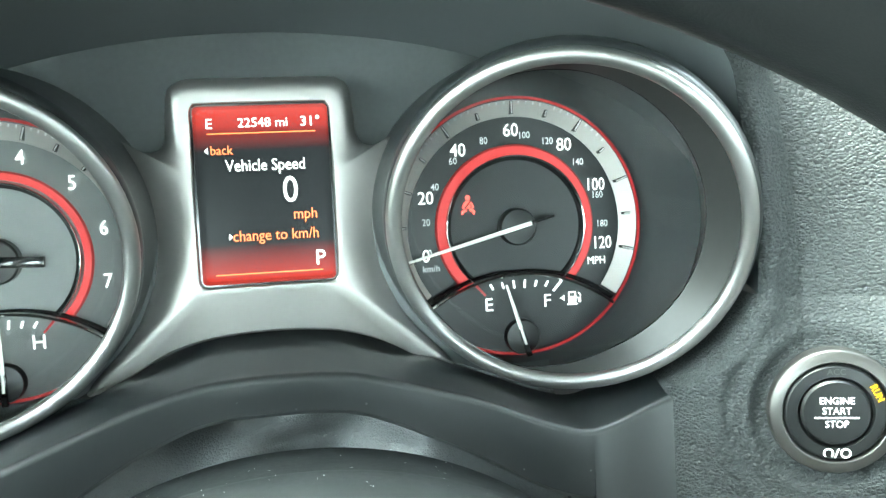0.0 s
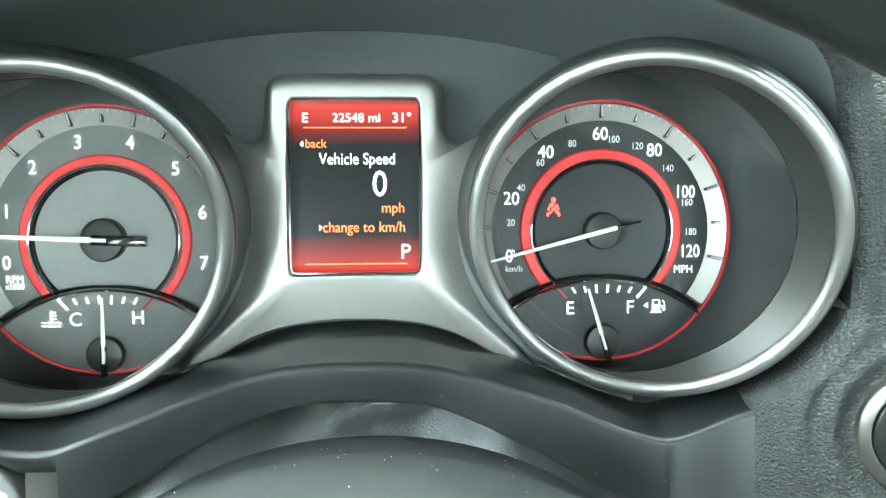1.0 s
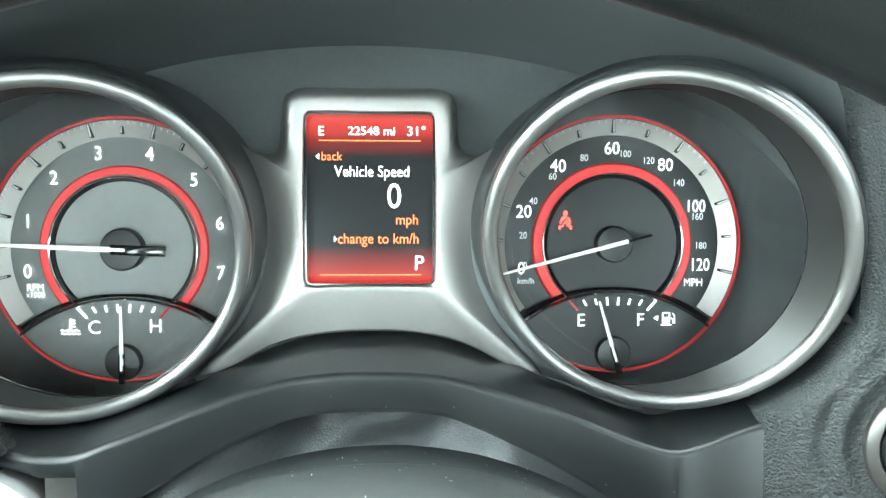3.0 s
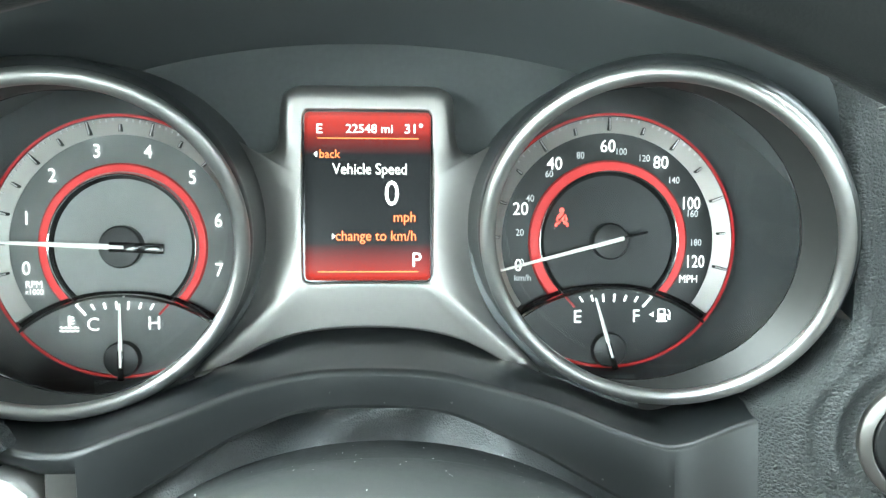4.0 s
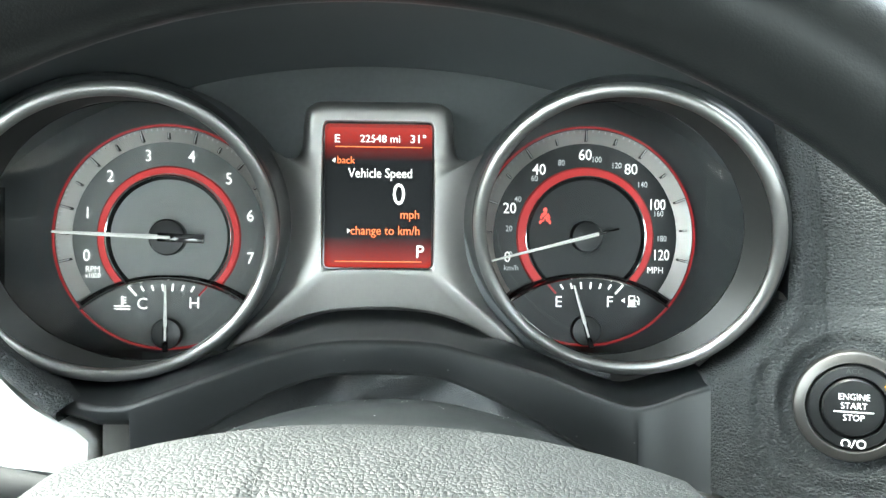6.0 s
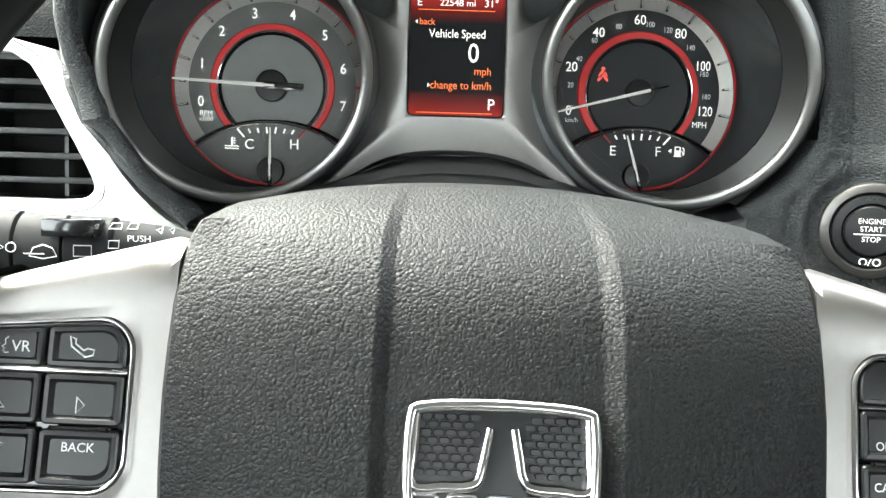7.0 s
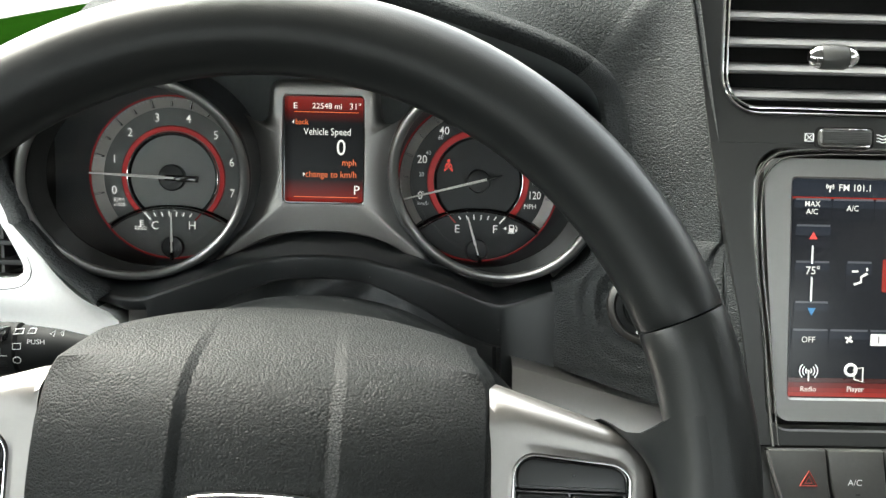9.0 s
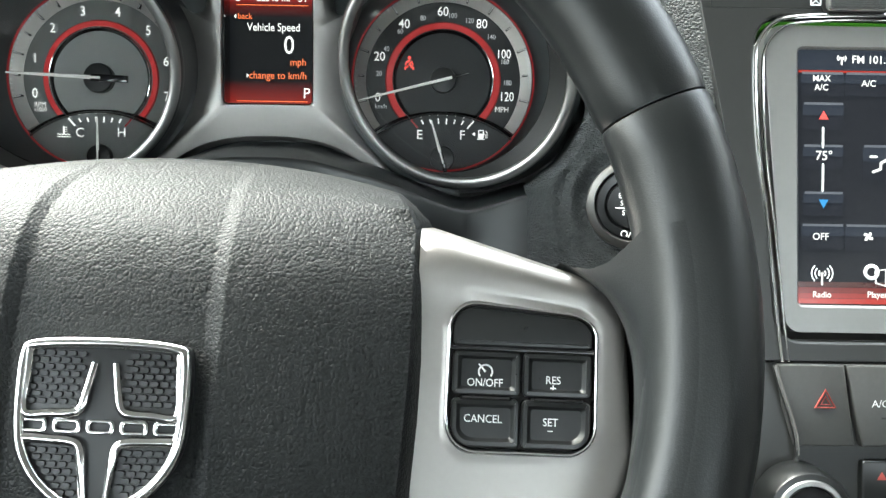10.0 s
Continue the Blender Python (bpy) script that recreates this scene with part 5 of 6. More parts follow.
def opening(outer, hole, y, depth, mat, parent, name):
    o, h = ring_between(outer, hole)
    rows = [[(x, y + 0.012, z) for x, z in o], [(x, y + 0.0002, z) for x, z in o], [(x, y, z) for x, z in inset(o, 0.0002)], [(x, y, z) for x, z in inset(h, -0.0012)], [(x, y + 0.0012, z) for x, z in h], [(x, y + depth, z) for x, z in h]]
    return part(name, grid(rows, close_u=True), mat, parent)


def edge_at(z):
    pts = [(0.17, 0.145), (0.138, 0.147), (0.075, 0.1355), (-0.043, 0.111), (-0.118, 0.0975)]
    for (z0, x0), (z1, x1) in zip(pts, pts[1:]):
        if z <= z0 + 1e-9 and z >= z1 - 1e-9:
            return lerp(x0, x1, (z0 - z) / (z0 - z1))
    return 0.145


SPLIT = 0.0585
vent_open = rrect(0.254, 0.106, 0.023, 8, 0, 0.1285)
scr_open = [(x * (1 - 0.125 * min(1.0, max(0.0, (0.03 - z) / 0.14))), z) for x, z in rrect(0.209, 0.1635, 0.014, 8, 0, -0.0267)]
opening([(-edge_at(0.19), 0.195), (-edge_at(0.138), 0.138), (-edge_at(SPLIT), SPLIT), (edge_at(SPLIT), SPLIT), (edge_at(0.138), 0.138), (edge_at(0.19), 0.195)], vent_open, 0.0, 0.03, M_STACK, stack, "upper_face")
opening([(-edge_at(SPLIT), SPLIT), (-edge_at(-0.043), -0.043), (-edge_at(-0.118), -0.118), (edge_at(-0.118), -0.118), (edge_at(-0.043), -0.043), (edge_at(SPLIT), SPLIT)], scr_open, 0.0, 0.012, M_STACK, stack, "lower_face")
# chrome edges
part("vent_chrome", tube([(x, -0.0004, z) for x, z in vent_open], 0.0009, 8, True), M_CHROME, stack, "thin chrome edge")
part("vent_chrome", tube([(x, 0.004, z) for x, z in inset(vent_open, 0.004)], 0.0009, 8, True), M_CHROME, stack)
ARCH = [(-0.0888, -0.1185), (-0.0906, -0.107), (-0.0966, -0.0562), (-0.1031, -0.0082), (-0.1051, 0.0300), (-0.1030, 0.0425), (-0.0965, 0.0505), (-0.0871, 0.0540), (-0.0587, 0.0557), (0.0, 0.0562)]
arch_line = spline([Vector((x, -0.0004, z)) for x, z in ARCH], 5)
arch_line += [Vector((-p.x, p.y, p.z)) for p in arch_line[-2::-1]]
part("screen_chrome", tube(arch_line, 0.0011, 8), M_CHROME, stack, "thin chrome edge")
part("screen_chrome", tube([Vector((p.x * 0.958, 0.0006, 0.0535 + (p.z - 0.0562) * 0.985)) for p in arch_line], 0.0007, 8), M_CHROME, stack)
# centre vent
cv = thing("centre_vent", "grey centre air vent with level slats and knob", "air vent", at=K)
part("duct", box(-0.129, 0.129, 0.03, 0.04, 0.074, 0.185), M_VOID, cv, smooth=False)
for k in range(6):
    z = 0.0885 + 0.0152 * k
    rows = []
    for i in range(13):
        x = -0.122 + 0.244 * i / 12
        rows.append([(x, 0.003 + 0.02 * math.cos(t) * 0.5 + 0.01, z + 0.0032 * math.sin(t) + 0.003 * math.cos(t)) for t in (2 * math.pi * j / 12 for j in range(12))])
    part("slat", grid(rows, close_u=True), M_SLAT, cv)
knob = part("vent_knob", grid([[(x, -0.0075 + r * 0.7 * math.cos(t), 0.1075 + r * math.sin(t)) for t in (2 * math.pi * j / 20 for j in range(20))] for x, r in ((-0.0795, 0.0035), (-0.077, 0.0056), (-0.0745, 0.0064), (-0.0735, 0.0072), (-0.06, 0.0072), (-0.059, 0.0064), (-0.056, 0.0056), (-0.053, 0.003))], close_u=True), M_SWITCH, cv, "ribbed vent knob")
for x0, x1 in ((-0.0803, -0.0745), (-0.0585, -0.0525)):
    part("chrome_tip", grid([[(lerp(x0, x1, q), -0.0078 + r * 0.72 * math.cos(t), 0.1075 + r * math.sin(t)) for t in (2 * math.pi * j / 16 for j in range(16))] for q, r in (((0, 0.003), (0.5, 0.006), (1, 0.0066)) if x0 < -0.07 else ((0, 0.0066), (0.5, 0.006), (1, 0.003)))], close_u=True), M_CHROME, knob)
# thumb wheel
tw = thing("vent_thumbwheel", "ribbed vent thumbwheel with chrome edges", "thumbwheel", at=K @ pose(0.004, 0, -0.001))
# flat black patch painted as the shaded slot round the roller
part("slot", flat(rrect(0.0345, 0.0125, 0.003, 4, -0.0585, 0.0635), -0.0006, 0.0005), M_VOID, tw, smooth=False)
part("roller", plate(rrect(0.031, 0.0105, 0.003, 4, -0.0585, 0.0635), -0.0035, 0.002, 0.0025), M_SWITCH, tw)
for k in range(7):
    part("rib", tube([(-0.0725, -0.0034, 0.0605 + 0.001 * k), (-0.0445, -0.0034, 0.0605 + 0.001 * k)], 0.0003, 5), M_TRIM, tw)
for dz in (-0.0048, 0.0048):
    part("chrome_edge", tube([(-0.073, -0.002, 0.0635 + dz * 0.85), (-0.0715, -0.003, 0.0635 + dz), (-0.0455, -0.003, 0.0635 + dz), (-0.044, -0.002, 0.0635 + dz * 0.85)], 0.0006, 6), M_CHROME, tw)
part("shut_symbol", band(rrect(0.0052, 0.0048, 0.0003, 2, -0.079, 0.0635), rrect(0.0043, 0.0039, 0.0002, 2, -0.079, 0.0635), -0.0009, -0.0004), M_GREYPRINT, tw, smooth=False)
for s in (-1, 1):
    part("shut_symbol", tube([(-0.0808, -0.0007, 0.0635 - s * 0.0016), (-0.0772, -0.0007, 0.0635 + s * 0.0016)], 0.00025, 5), M_GREYPRINT, tw)
for k in range(3):
    part("open_symbol", tube([(-0.0395 + 0.0012 * i, -0.0007, 0.0617 + 0.0018 * k + 0.0005 * math.sin(i * 1.4 + 0.6)) for i in range(6)], 0.0003, 5), M_GREYPRINT, tw)

# touch screen
ts = thing("touch_screen", "lit colour touch screen with climate controls in a silver bezel", "touch screen", at=K)
opening([(x, z) for x, z in inset(scr_open, 0.0045)], [(x * (1 - 0.03 * (0.04 - z) / 0.13), z) for x, z in rrect(0.1650, 0.1290, 0.002, 3, 0, -0.0256)], 0.0012, 0.004, M_BEZELSIL, ts, "bezel")
part("glass", flat(rrect(0.1665, 0.1305, 0.001, 2, 0, -0.0256), 0.0035), M_SCRDARK, ts, "dark glossy glass", smooth=False)
SYK = 0.0031


def pane(x0, x1, z0, z1, mat, name="screen_field", y=SYK):
    part(name, flat(rrect(x1 - x0, z1 - z0, 0.0008, 2, (x0 + x1) / 2, (z0 + z1) / 2), y), mat, ts, smooth=False)


def tab(x0, x1, z0, z1, name):
    """A screen key: dark body, lighter head and a fine pale edge on top."""
    pane(x0, x1, z0, z1, M_SCRSLATE, name)
    pane(x0, x1, lerp(z0, z1, 0.55), z1, M_SCRBLUE, name + "_sheen", SYK - 0.0003)
    pane(x0 + 0.0006, x1 - 0.0006, z1 - 0.0004, z1, M_SCREDGE, name + "_edge", SYK - 0.0006)


pane(-0.0818, 0.0818, 0.0283, 0.0388, M_SCRBLUE, "status_bar")
pane(-0.0818, 0.0818, 0.0276, 0.0281, M_SCRRED, "header_line", SYK - 0.0003)
for x0, x1 in ((-0.0805, -0.0586), (-0.0580, -0.0335), (-0.0329, -0.004)):
    tab(x0, x1, 0.0155, 0.0272, "climate_tab")
tab(-0.0792, -0.0583, -0.0015, 0.0118, "temperature_key")
tab(-0.0788, -0.0581, -0.0215, -0.0095, "temperature_key")
tab(-0.0782, -0.0578, -0.0450, -0.0332, "temperature_key")
pane(-0.0692, -0.0681, -0.0330, -0.0185, M_GREYPRINT, "slider_line", SYK - 0.0008)
pane(-0.0694, -0.0683, -0.0110, 0.0000, M_GREYPRINT, "slider_line", SYK - 0.0008)
tab(-0.0483, -0.0330, -0.0268, -0.0093, "airflow_key")
pane(-0.0265, -0.0095, -0.0268, -0.0075, M_SCRRED, "airflow_key")
for x0, x1 in ((-0.0790, -0.0573), (-0.0567, -0.0335), (-0.0329, -0.004)):
    tab(x0, x1, -0.0620, -0.0495, "climate_tab")
pane(-0.0322, -0.0225, -0.0585, -0.0515, M_PRINT, "fan_speed_box", SYK - 0.0008)
for k in range(4):
    pane(-0.0812, 0.0812, -0.0893 + 0.0028 * k, -0.0867 + 0.0028 * k, (M_SCRRED, M_SCRRED2, M_SCRRED3, M_SCRRED4)[k], "menu_bar")
SYT = SYK - 0.0010
for s, size, x, z, al in (("FM 101.1", 0.0056, -0.0452, 0.0338, "CENTER"), ("MAX", 0.0045, -0.0702, 0.0241, "CENTER"), ("A/C", 0.0045, -0.0702, 0.0196, "CENTER"), ("A/C", 0.0047, -0.0463, 0.0219, "CENTER"),
                          ("75\u00b0", 0.0066, -0.0683, -0.0149, "CENTER"), ("OFF", 0.0050, -0.0693, -0.0556, "CENTER"), ("Radio", 0.0044, -0.0682, -0.0848, "CENTER"), ("Player", 0.0044, -0.0402, -0.0845, "CENTER"), ("1", 0.0052, -0.0275, -0.055, "CENTER")):
    lettering(s, size, x, SYT, z, M_LCDTEXT if s != "1" else M_INK, ts, align=al, bold=0.008, wide=0.95)
part("warmer_mark", flat([(-0.0712, 0.0036), (-0.0664, 0.0036), (-0.0688, 0.0079)], SYT), M_ICONRED, ts, smooth=False)
part("cooler_mark", flat([(-0.0705, -0.0368), (-0.0681, -0.0412), (-0.0657, -0.0368)], SYT), M_SCRBLU, ts, smooth=False)


def sline(points, r=0.0004, closed=False, mat=M_LCDTEXT):
    part("screen_symbol", tube([(x, SYT, z) for x, z in points], r, 6, closed), mat, ts)


# radio mast, disc and sleeve, fan, airflow figures, signal mark
for k in (1, 2, 3):
    for s in (-1, 1):
        sline([(-0.0683 + s * 0.0018 * k * math.cos(a), -0.0740 + 0.0018 * k * math.sin(a)) for a in (-0.8, -0.4, 0, 0.4, 0.8)], 0.00035, mat=M_GREYPRINT)
sline([(-0.0683, -0.0736), (-0.0683, -0.0744)], 0.0010)
sline([(-0.0683, -0.0745), (-0.0683, -0.0800)], 0.0005)
sline([(-0.0433 + 0.0032 * math.cos(2 * math.pi * i / 16), -0.0730 + 0.0032 * math.sin(2 * math.pi * i / 16)) for i in range(16)], 0.0009, True, M_GREYPRINT)
sline([(-0.0415, -0.0725), (-0.0360, -0.0715), (-0.0360, -0.0800), (-0.0410, -0.0785)], 0.0005, True)
for k in range(4):
    a = math.radians(45 + 90 * k)
    sline([(-0.0452, -0.0551), (-0.0452 + 0.0012 * math.cos(a), -0.0551 + 0.0012 * math.sin(a)), (-0.0452 + 0.0023 * math.cos(a + 0.3), -0.0551 + 0.0023 * math.sin(a + 0.3))], 0.0007)
for x in (-0.0405, -0.0180):
    sline([(x - 0.003, -0.0225), (x + 0.001, -0.021), (x + 0.001, -0.018), (x + 0.0045, -0.016)], 0.0007)
    sline([(x - 0.0045, -0.0148), (x - 0.001, -0.0148)], 0.0006)
    sline([(x + 0.0042, -0.0135), (x + 0.0044, -0.0135)], 0.0011)
sline([(-0.025, 0.0200), (-0.022, 0.0230), (-0.015, 0.0240), (-0.0115, 0.0215), (-0.009, 0.0200)], 0.0004)
sline([(-0.0602, 0.0312), (-0.0602, 0.0350)], 0.0004)
for k in (1, 2):
    for s in (-1, 1):
        sline([(-0.0602 + s * 0.0011 * k * math.cos(a), 0.0345 + 0.0011 * k * math.sin(a)) for a in (-0.7, 0, 0.7)], 0.0003)

# switch row under the screen
sw = thing("switch_row", "grey row of dashboard switches with hazard switch", "switch panel", at=K)
for i, (x0, x1) in enumerate(((-0.0925, -0.059), (-0.0582, -0.025), (-0.0242, 0.0), (0.0008, 0.032), (0.0328, 0.0925))):
    k = 0.007 if i == 0 else 0.003
    pts = [(x0, -0.1195), (x0 + 0.004, -0.140), (x0 + 0.008 + k * 0.3, -0.160), (x1 + 0.006, -0.160), (x1 + 0.003, -0.140), (x1, -0.1195)]
    part("switch", plate(pts, -0.004, 0.01, 0.0012), M_SWITCH, sw, "grey switch cap")
part("fascia", plate([(-0.13, -0.1185), (-0.118, -0.165), (-0.11, -0.26), (0.11, -0.26), (0.118, -0.165), (0.13, -0.1185)], 0.001, 0.02, 0.001), M_STACK, sw, "black fascia")
part("chrome_strip", tube(spline([Vector(p) for p in ((-0.0942, -0.0042, -0.1195), (-0.0905, -0.0048, -0.1320), (-0.0864, -0.0048, -0.1434), (-0.0832, -0.0045, -0.1545), (-0.0818, -0.0030, -0.1640), (-0.0815, 0.0010, -0.1720))], 4), 0.0014, 8), M_CHROME, sw, "curved chrome strip")
part("hazard_symbol", tube([(-0.0735, -0.0043, -0.1405), (-0.0685, -0.0043, -0.1318), (-0.0635, -0.0043, -0.1405)], 0.0007, 6, True), M_DIMRED, sw)
part("hazard_symbol", tube([(-0.0708, -0.0043, -0.139), (-0.0685, -0.0043, -0.135), (-0.0662, -0.0043, -0.139)], 0.0005, 6, True), M_DIMRED, sw)
lettering("A/C", 0.0052, -0.041, -0.0043, -0.1385, M_GREYPRINT, sw)
part("switch_lamp", flat(rrect(0.0028, 0.001, 0.0003, 2, -0.039, -0.1455), -0.0043), M_INK, sw, smooth=False)
kn = thing("volume_knob", "round black knob with satin rim", "knob", at=K @ pose(-0.0812, 0.0, -0.1895))
part("knob_body", lathe([(0.0215, 0.004), (0.0212, -0.016), (0.0195, -0.0185), (0.0165, -0.019)], 48), M_BUTTON, kn)
part("knob_ring", lathe([(0.0168, -0.0188), (0.0162, -0.0202), (0.0142, -0.0202), (0.0136, -0.0185)], 48), M_BEZEL, kn, "satin ring")
part("knob_cap", lathe([(0.0138, -0.0185), (0.013, -0.0192), (0.0001, -0.0195)], 48), M_GLOSS, kn)
lk = thing("hazard_key", "small black key with red triangle", "switch", at=K)
part("key_cap", plate(rrect(0.026, 0.022, 0.002, 3, -0.036, -0.178), -0.003, 0.004, 0.001), M_BUTTON, lk)
part("red_mark", flat([(-0.0415, -0.1765), (-0.0365, -0.1765), (-0.039, -0.1725)], -0.0032), M_DIMRED, lk, smooth=False)

# ---- dashboard body round these ----
# vinyl pad to the right of the gauges, down to the knees
def strip_top(x):
    return -0.1075 - 0.272 * (x - 0.125)


def pad_relief(x, z):
    """Depth of the pad round the start button: two soft ridges and a dish."""
    y = -0.0725 - 0.364 * (x - BX) - 0.035 * (z - BZ)
    r = math.hypot((x - BX) / 0.94, z - BZ)
    # ridges stand taller at upper left: the lit side is put into the shape
    lit = 0.3 + 0.7 * smooth_step(0.5 + 0.5 * ((z - BZ) - 0.8 * (x - BX)) / max(1e-4, r))
    y += -0.0026 * lit * math.exp(-((r - 0.0425) / 0.0036) ** 2)
    y += -0.0024 * lit * math.exp(-((r - 0.0325) / 0.0032) ** 2) + 0.002 * smooth_step((0.031 - r) / 0.006)
    return y + 0.014 * smooth_step((0.0208 - r) / 0.0012)


first = rows_out[0]
rows = []
for k in range(97):
    q = min(1.0, k / 93)
    row = []
    for j in range(91):
        u = j / 90
        f = u * (len(first) - 1)
        a = first[int(f)].lerp(first[min(len(first) - 1, int(f) + 1)], f - int(f))
        x_end = 0.2442 + 0.0235 * q
        z = lerp(-0.030, strip_top(lerp(0.1495, x_end, u)), q)
        x_in = max(0.1495, 0.1095 + 0.95 * math.sqrt(max(0.0, 0.0735 ** 2 - (z + 0.0025) ** 2)))
        ease = smooth_step(q * 3.2)
        x = lerp(a.x, lerp(x_in, x_end, u), ease)
        z = lerp(a.z, z, smooth_step(q * 4))
        y = lerp(a.y, pad_relief(x, z), smooth_step(q * 2.6))
        y += ease * 0.008 * max(0.0, 1 - u / 0.09) ** 2.2 + ease * 0.002 * math.exp(-((u - 0.94) / 0.012) ** 2)
        row.append(Vector((x, y + (0.004 * (k - 93) if k > 93 else 0.0), z)))
    row.insert(0, Vector((row[0].x, -0.03, row[0].z)))
    row.append(row[-1] + Vector((0.0006, 0.015, 0)))
    rows.append(row)
pad_thing = thing("dash_side_pad", "grained black vinyl pad with ridges round the start button", "dashboard pad")
part("pad_skin", grid(rows), M_GRAIN, pad_thing, "grained vinyl skin")
part("pad_seam", tube([r[86] + Vector((0, -0.0003, 0)) for r in rows[::4]], 0.0006, 6), M_TRIM, pad_thing, "dark sewn seam")
# narrow vinyl strip to the left of the gauges
last = rows_out[-1]
rows = []
for k in range(25):
    q = k / 24
    row = []
    for j in range(25):
        u = j / 24
        f = u * (len(last) - 1)
        a = last[int(f)].lerp(last[min(len(last) - 1, int(f) + 1)], f - int(f))
        z = lerp(-0.029, -0.073 - 0.008 * u, q)
        x_in = along(z, ((-0.029, -0.1650), (-0.0347, -0.1618), (-0.0485, -0.1538), (-0.0596, -0.1440), (-0.0665, -0.1353), (-0.073, -0.127)))
        x_out = along(z, ((-0.029, -0.1835), (-0.0462, -0.1700), (-0.0616, -0.1555), (-0.0743, -0.1410), (-0.081, -0.132)))
        y_in = lerp(-0.070, -0.053, smooth_step(q))
        p = Vector((lerp(x_in, x_out, u), lerp(y_in, -0.057, u) - 0.0035 * math.sin(math.pi * u), z))
        row.append(a.lerp(p, smooth_step(q * 2.2)))
    row.insert(0, Vector((row[0].x, -0.03, row[0].z)))
    row.append(row[-1] + Vector((-0.0005, 0.02, 0)))
    rows.append(row)
single("dash_strip", grid(rows), M_GRAIN, "narrow grained vinyl strip beside the gauges", "dashboard pad")
rows = []
for k in range(17):
    q = k / 16
    rows.append([(lerp(-0.46, -0.17, i / 12), lerp(-0.038, 0.33, q ** 2), 0.014 + 0.046 * math.sin(min(1.0, q * 2.1) * math.pi / 2) + 0.006 * q) for i in range(13)])
single("dash_top_left", grid(rows), M_TOP, "grained black vinyl dashboard top by the door", "dashboard", kind="structure")
rows = []
for k in range(7):
    q = k / 6
    rows.append([(lerp(-0.2, 1.2, i / 24), lerp(0.27, 0.5, q), lerp(0.158, 0.17, q)) for i in range(25)])
single("dash_top", grid(rows), M_TOP, "grained black vinyl dashboard top", "dashboard", kind="structure")
rows = []
for k in range(7):
    q = k / 6
    rows.append([(lerp(0.2 if q > 0.35 else 0.214, 1.2, i / 12), lerp(-0.08, 0.3, q), lerp(0.166, 0.162, q)) for i in range(13)])
# the lighter vinyl tone stands in for windscreen glare here
single("dash_top_centre", grid(rows), M_GRAIN, "grained black vinyl dashboard top over the centre vent", "dashboard", kind="structure")
# knee panels below
single("wall_knee_panel", box(-0.45, 0.27, 0.03, 0.05, -0.5, -0.1), M_TRIM, "black lower dashboard panel", "panel", kind="structure", smooth=False)
rows = []
for k in range(17):
    x = 0.1235 + 0.163 * k / 16
    zt = strip_top(x) - 0.002
    rows.append([(x, -0.03, zt + 0.001), (x, -0.056, zt), (x, -0.062, zt - 0.003), (x, -0.068, zt - 0.02), (x, -0.07, zt - 0.045), (x, -0.05, zt - 0.06)])
single("lower_dash_strip", grid(rows), M_SILVER, "satin silver strip below the start button", "dashboard trim")
single("wall_passenger_dash", box(0.50, 1.2, -0.06, 0.1, -0.35, 0.12, 0.02), M_GRAIN, "black passenger dashboard", "dashboard", kind="structure")
single("wall_dash_left", box(-0.46, -0.335, -0.03, 0.1, -0.3, 0.01, 0.01), M_GRAIN, "black dashboard end", "dashboard", kind="structure")
# ---- unseen cabin shell, added to shape light and reflections, in the upright frame ----
UP = Matrix.Identity(4)


def slab(name, x0, x1, y0, y1, z0, z1, mat, label, category):
    return single(name, box(x0, x1, y0, y1, z0, z1), mat, label, category, kind="structure", at=UP, smooth=False)


slab("floor", -0.55, 1.3, -2.2, 0.5, 0.3, 0.34, M_CLOTH, "dark carpeted cabin floor", "floor")
# ceiling out of view, kept pale to bounce fill light and brighten edge reflections
slab("ceiling", -0.52, 1.27, -2.2, -0.18, 1.62, 1.66, M_LINER, "unseen pale headliner that bounces light", "ceiling")
slab("wall_firewall", -0.55, 1.3, 0.44, 0.48, 0.3, 0.93, M_TRIM, "dark firewall", "wall")
slab("wall_rear", -0.55, 1.3, -2.25, -2.2, 0.3, 1.3, M_CLOTH, "dark rear wall", "wall")
for sx, nm in ((-0.6, "left"), (1.3, "right")):
    slab("wall_door_" + nm, sx, sx + 0.05, -2.2, 0.48, 0.3, 0.93, M_CLOTH, "dark cloth door panel", "door panel")
    # unseen sills: low on the left to admit light, high on the right to block it
    slab("wall_unseen_sill_" + nm, sx, sx + 0.05, -1.05, 0.55, 0.93, 1.03 if sx < 0 else 1.38, M_CLOTH, "unseen dark door sill, height set to shape the light", "door panel")
    slab("wall_rail_" + nm, sx, sx + 0.05, -1.05, -0.1, 1.5, 1.64, M_LINER, "pale roof rail", "roof rail")
    slab("wall_pillar_" + nm, sx, sx + 0.05, -1.05, -0.93, 1.05, 1.5, M_CLOTH, "dark door pillar", "pillar")
    slab("wall_unseen_rear_sill_" + nm, sx, sx + 0.05, -2.2, -1.05, 0.93, 1.1 if sx < 0 else 1.46, M_CLOTH, "unseen dark rear sill, height set to shape the light", "door panel")
    slab("wall_rear_rail_" + nm, sx, sx + 0.05, -2.2, -1.05, 1.5, 1.64, M_LINER, "pale rear roof rail", "roof rail")
    slab("wall_rear_pillar_" + nm, sx, sx + 0.05, -2.2, -1.7, 1.1 if sx < 0 else 1.46, 1.5, M_CLOTH, "dark rear pillar", "pillar")
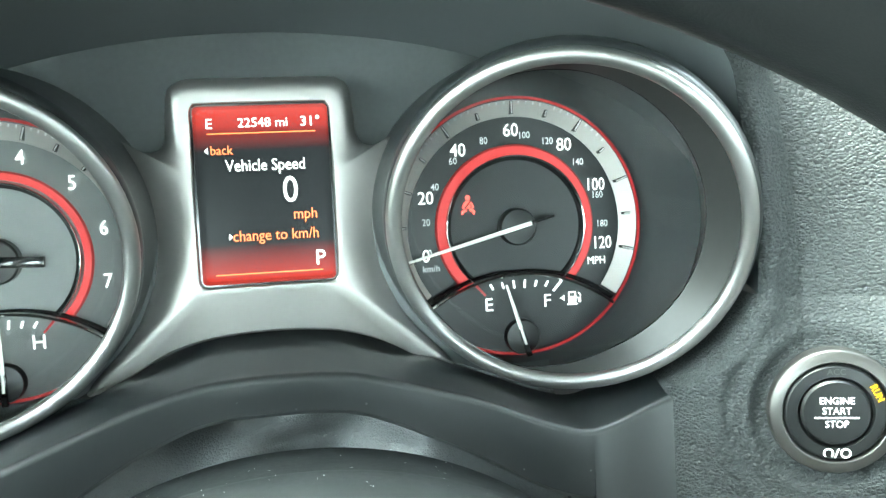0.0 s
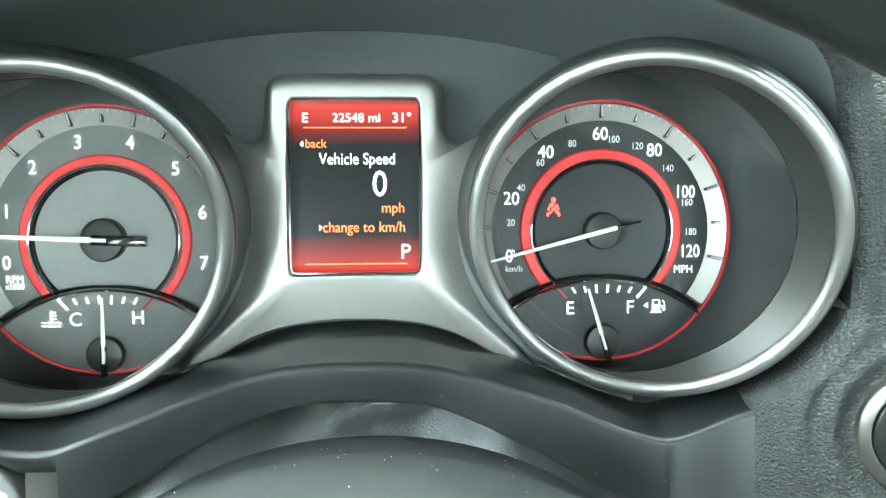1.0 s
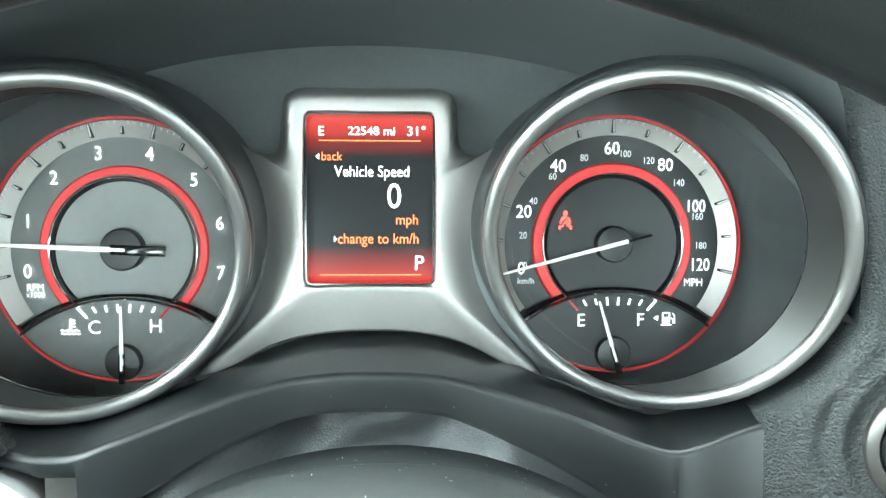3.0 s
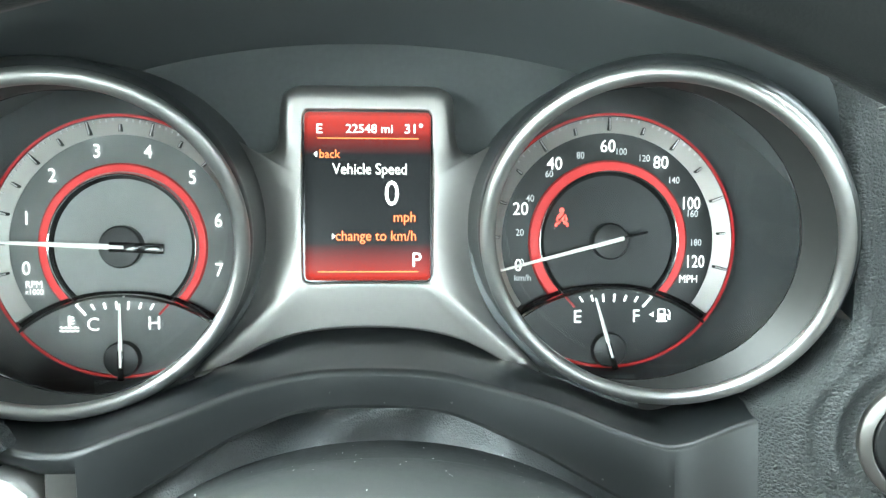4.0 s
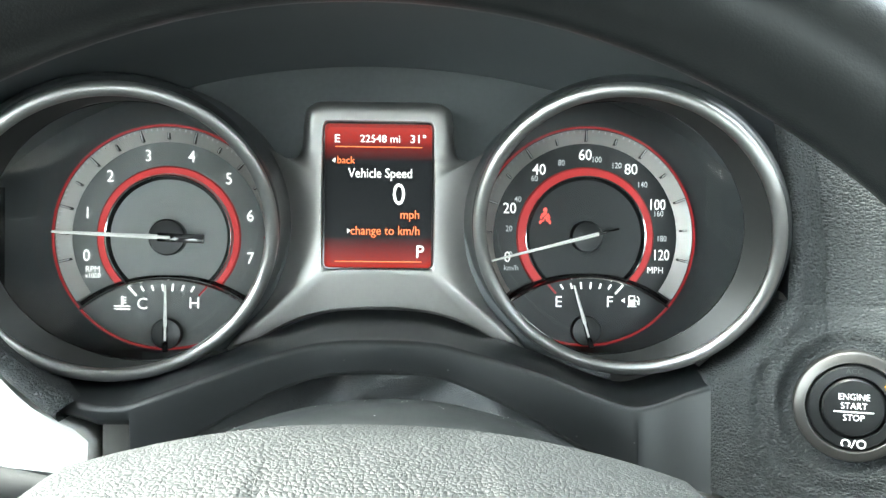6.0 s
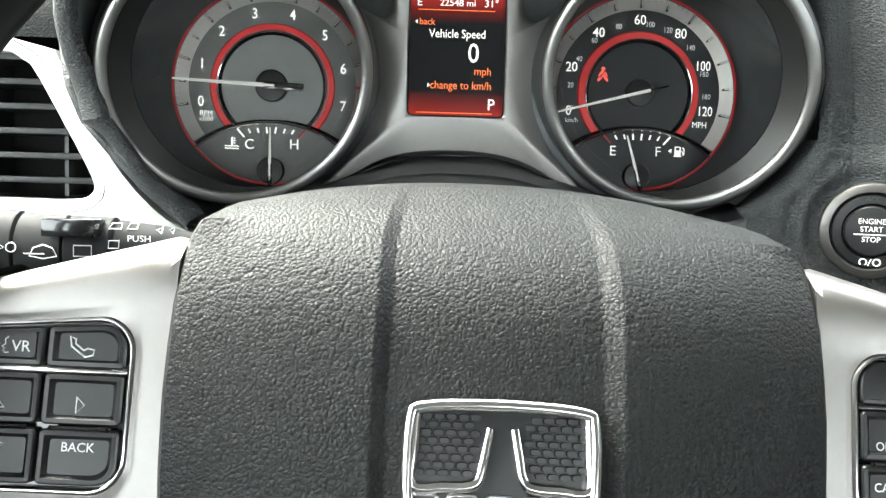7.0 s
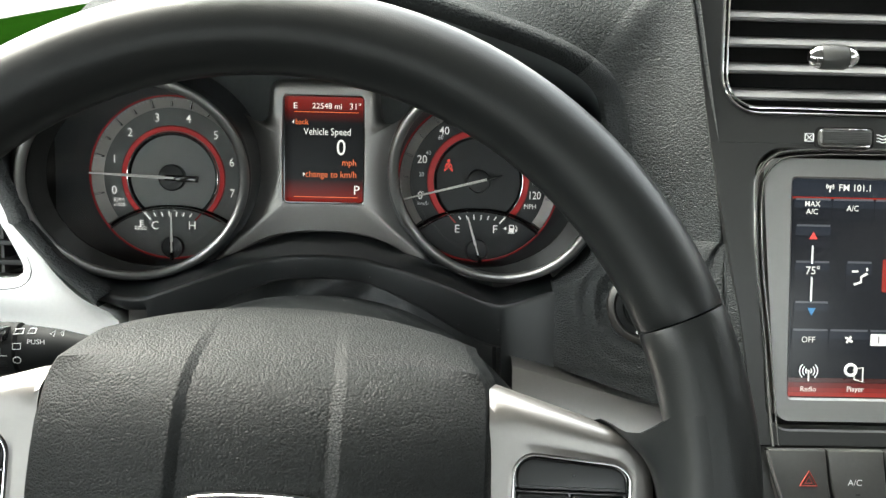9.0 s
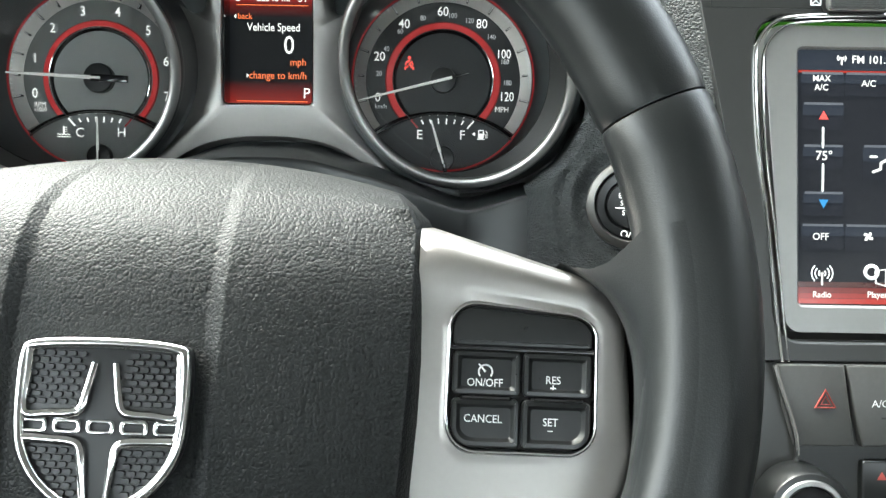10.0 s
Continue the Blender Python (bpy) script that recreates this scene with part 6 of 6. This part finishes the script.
# slanted pillars out of view, added to shade the dash from the front corners
for sx, nm in ((-0.78, "left"), (1.32, "right")):
    bm = bmesh.new()
    lo = [(sx - 0.05, 0.72, 0.98), (sx + 0.05, 0.70, 0.98), (sx + 0.05, 0.56, 0.98), (sx - 0.05, 0.56, 0.98)]
    hi = [(sx - 0.05 + (0.2 if sx < 0 else -0.07), y - 0.83, 1.63) for _, y, _ in lo[:1]] + [(sx + 0.05 + (0.2 if sx < 0 else -0.07), -0.13, 1.63), (sx + 0.05 + (0.2 if sx < 0 else -0.07), -0.25, 1.63), (sx - 0.05 + (0.2 if sx < 0 else -0.07), -0.25, 1.63)]
    vl, vh = [bm.verts.new(p) for p in lo], [bm.verts.new(p) for p in hi]
    for i in range(4):
        bm.faces.new((vl[i], vl[i - 1], vh[i - 1], vh[i]))
    bm.faces.new(vl)
    bm.faces.new(vh[::-1])
    single("wall_unseen_screen_pillar_" + nm, bm, M_LINER, "unseen pale windscreen pillar, added for shade", "pillar", kind="structure", at=UP, smooth=False)
seat = thing("driver_seat", "dark cloth driver's seat", "seat", at=pose(0.0, -1.15, 0.26))
part("cushion", box(-0.26, 0.26, -0.2, 0.33, 0.08, 0.26, 0.05), M_CLOTH, seat)
part("backrest", box(-0.26, 0.26, -0.36, -0.2, 0.2, 0.92, 0.05), M_CLOTH, seat)
part("headrest", box(-0.13, 0.13, -0.36, -0.24, 0.96, 1.15, 0.04), M_CLOTH, seat)

# ---- outside ----
bm = bmesh.new()
bmesh.ops.create_grid(bm, x_segments=2, y_segments=2, size=400)
single("ground", bm, M_GROUND, "grey asphalt ground", "ground", kind="structure", at=UP, smooth=False)
# broad green sheet ahead of the dash, tapering and falling away
rows = []
for k in range(17):
    y = 0.38 + 1.62 * k / 16
    x0, x1 = -0.76 + 0.226 * (y - 0.972), 1.45 - 0.226 * (y - 0.972)
    rows.append([(lerp(x0, x1, i / 30), y, 0.972 - 0.06 * (k / 16) ** 1.6 - 0.05 * abs((i - 15) / 15) ** 5) for i in range(31)])
bm = grid(rows)
bmesh.ops.solidify(bm, geom=bm.faces[:], thickness=0.012)
single("green_panel", bm, M_GREEN, "broad matte green panel beyond the windscreen", "car bonnet", kind="structure", at=UP)
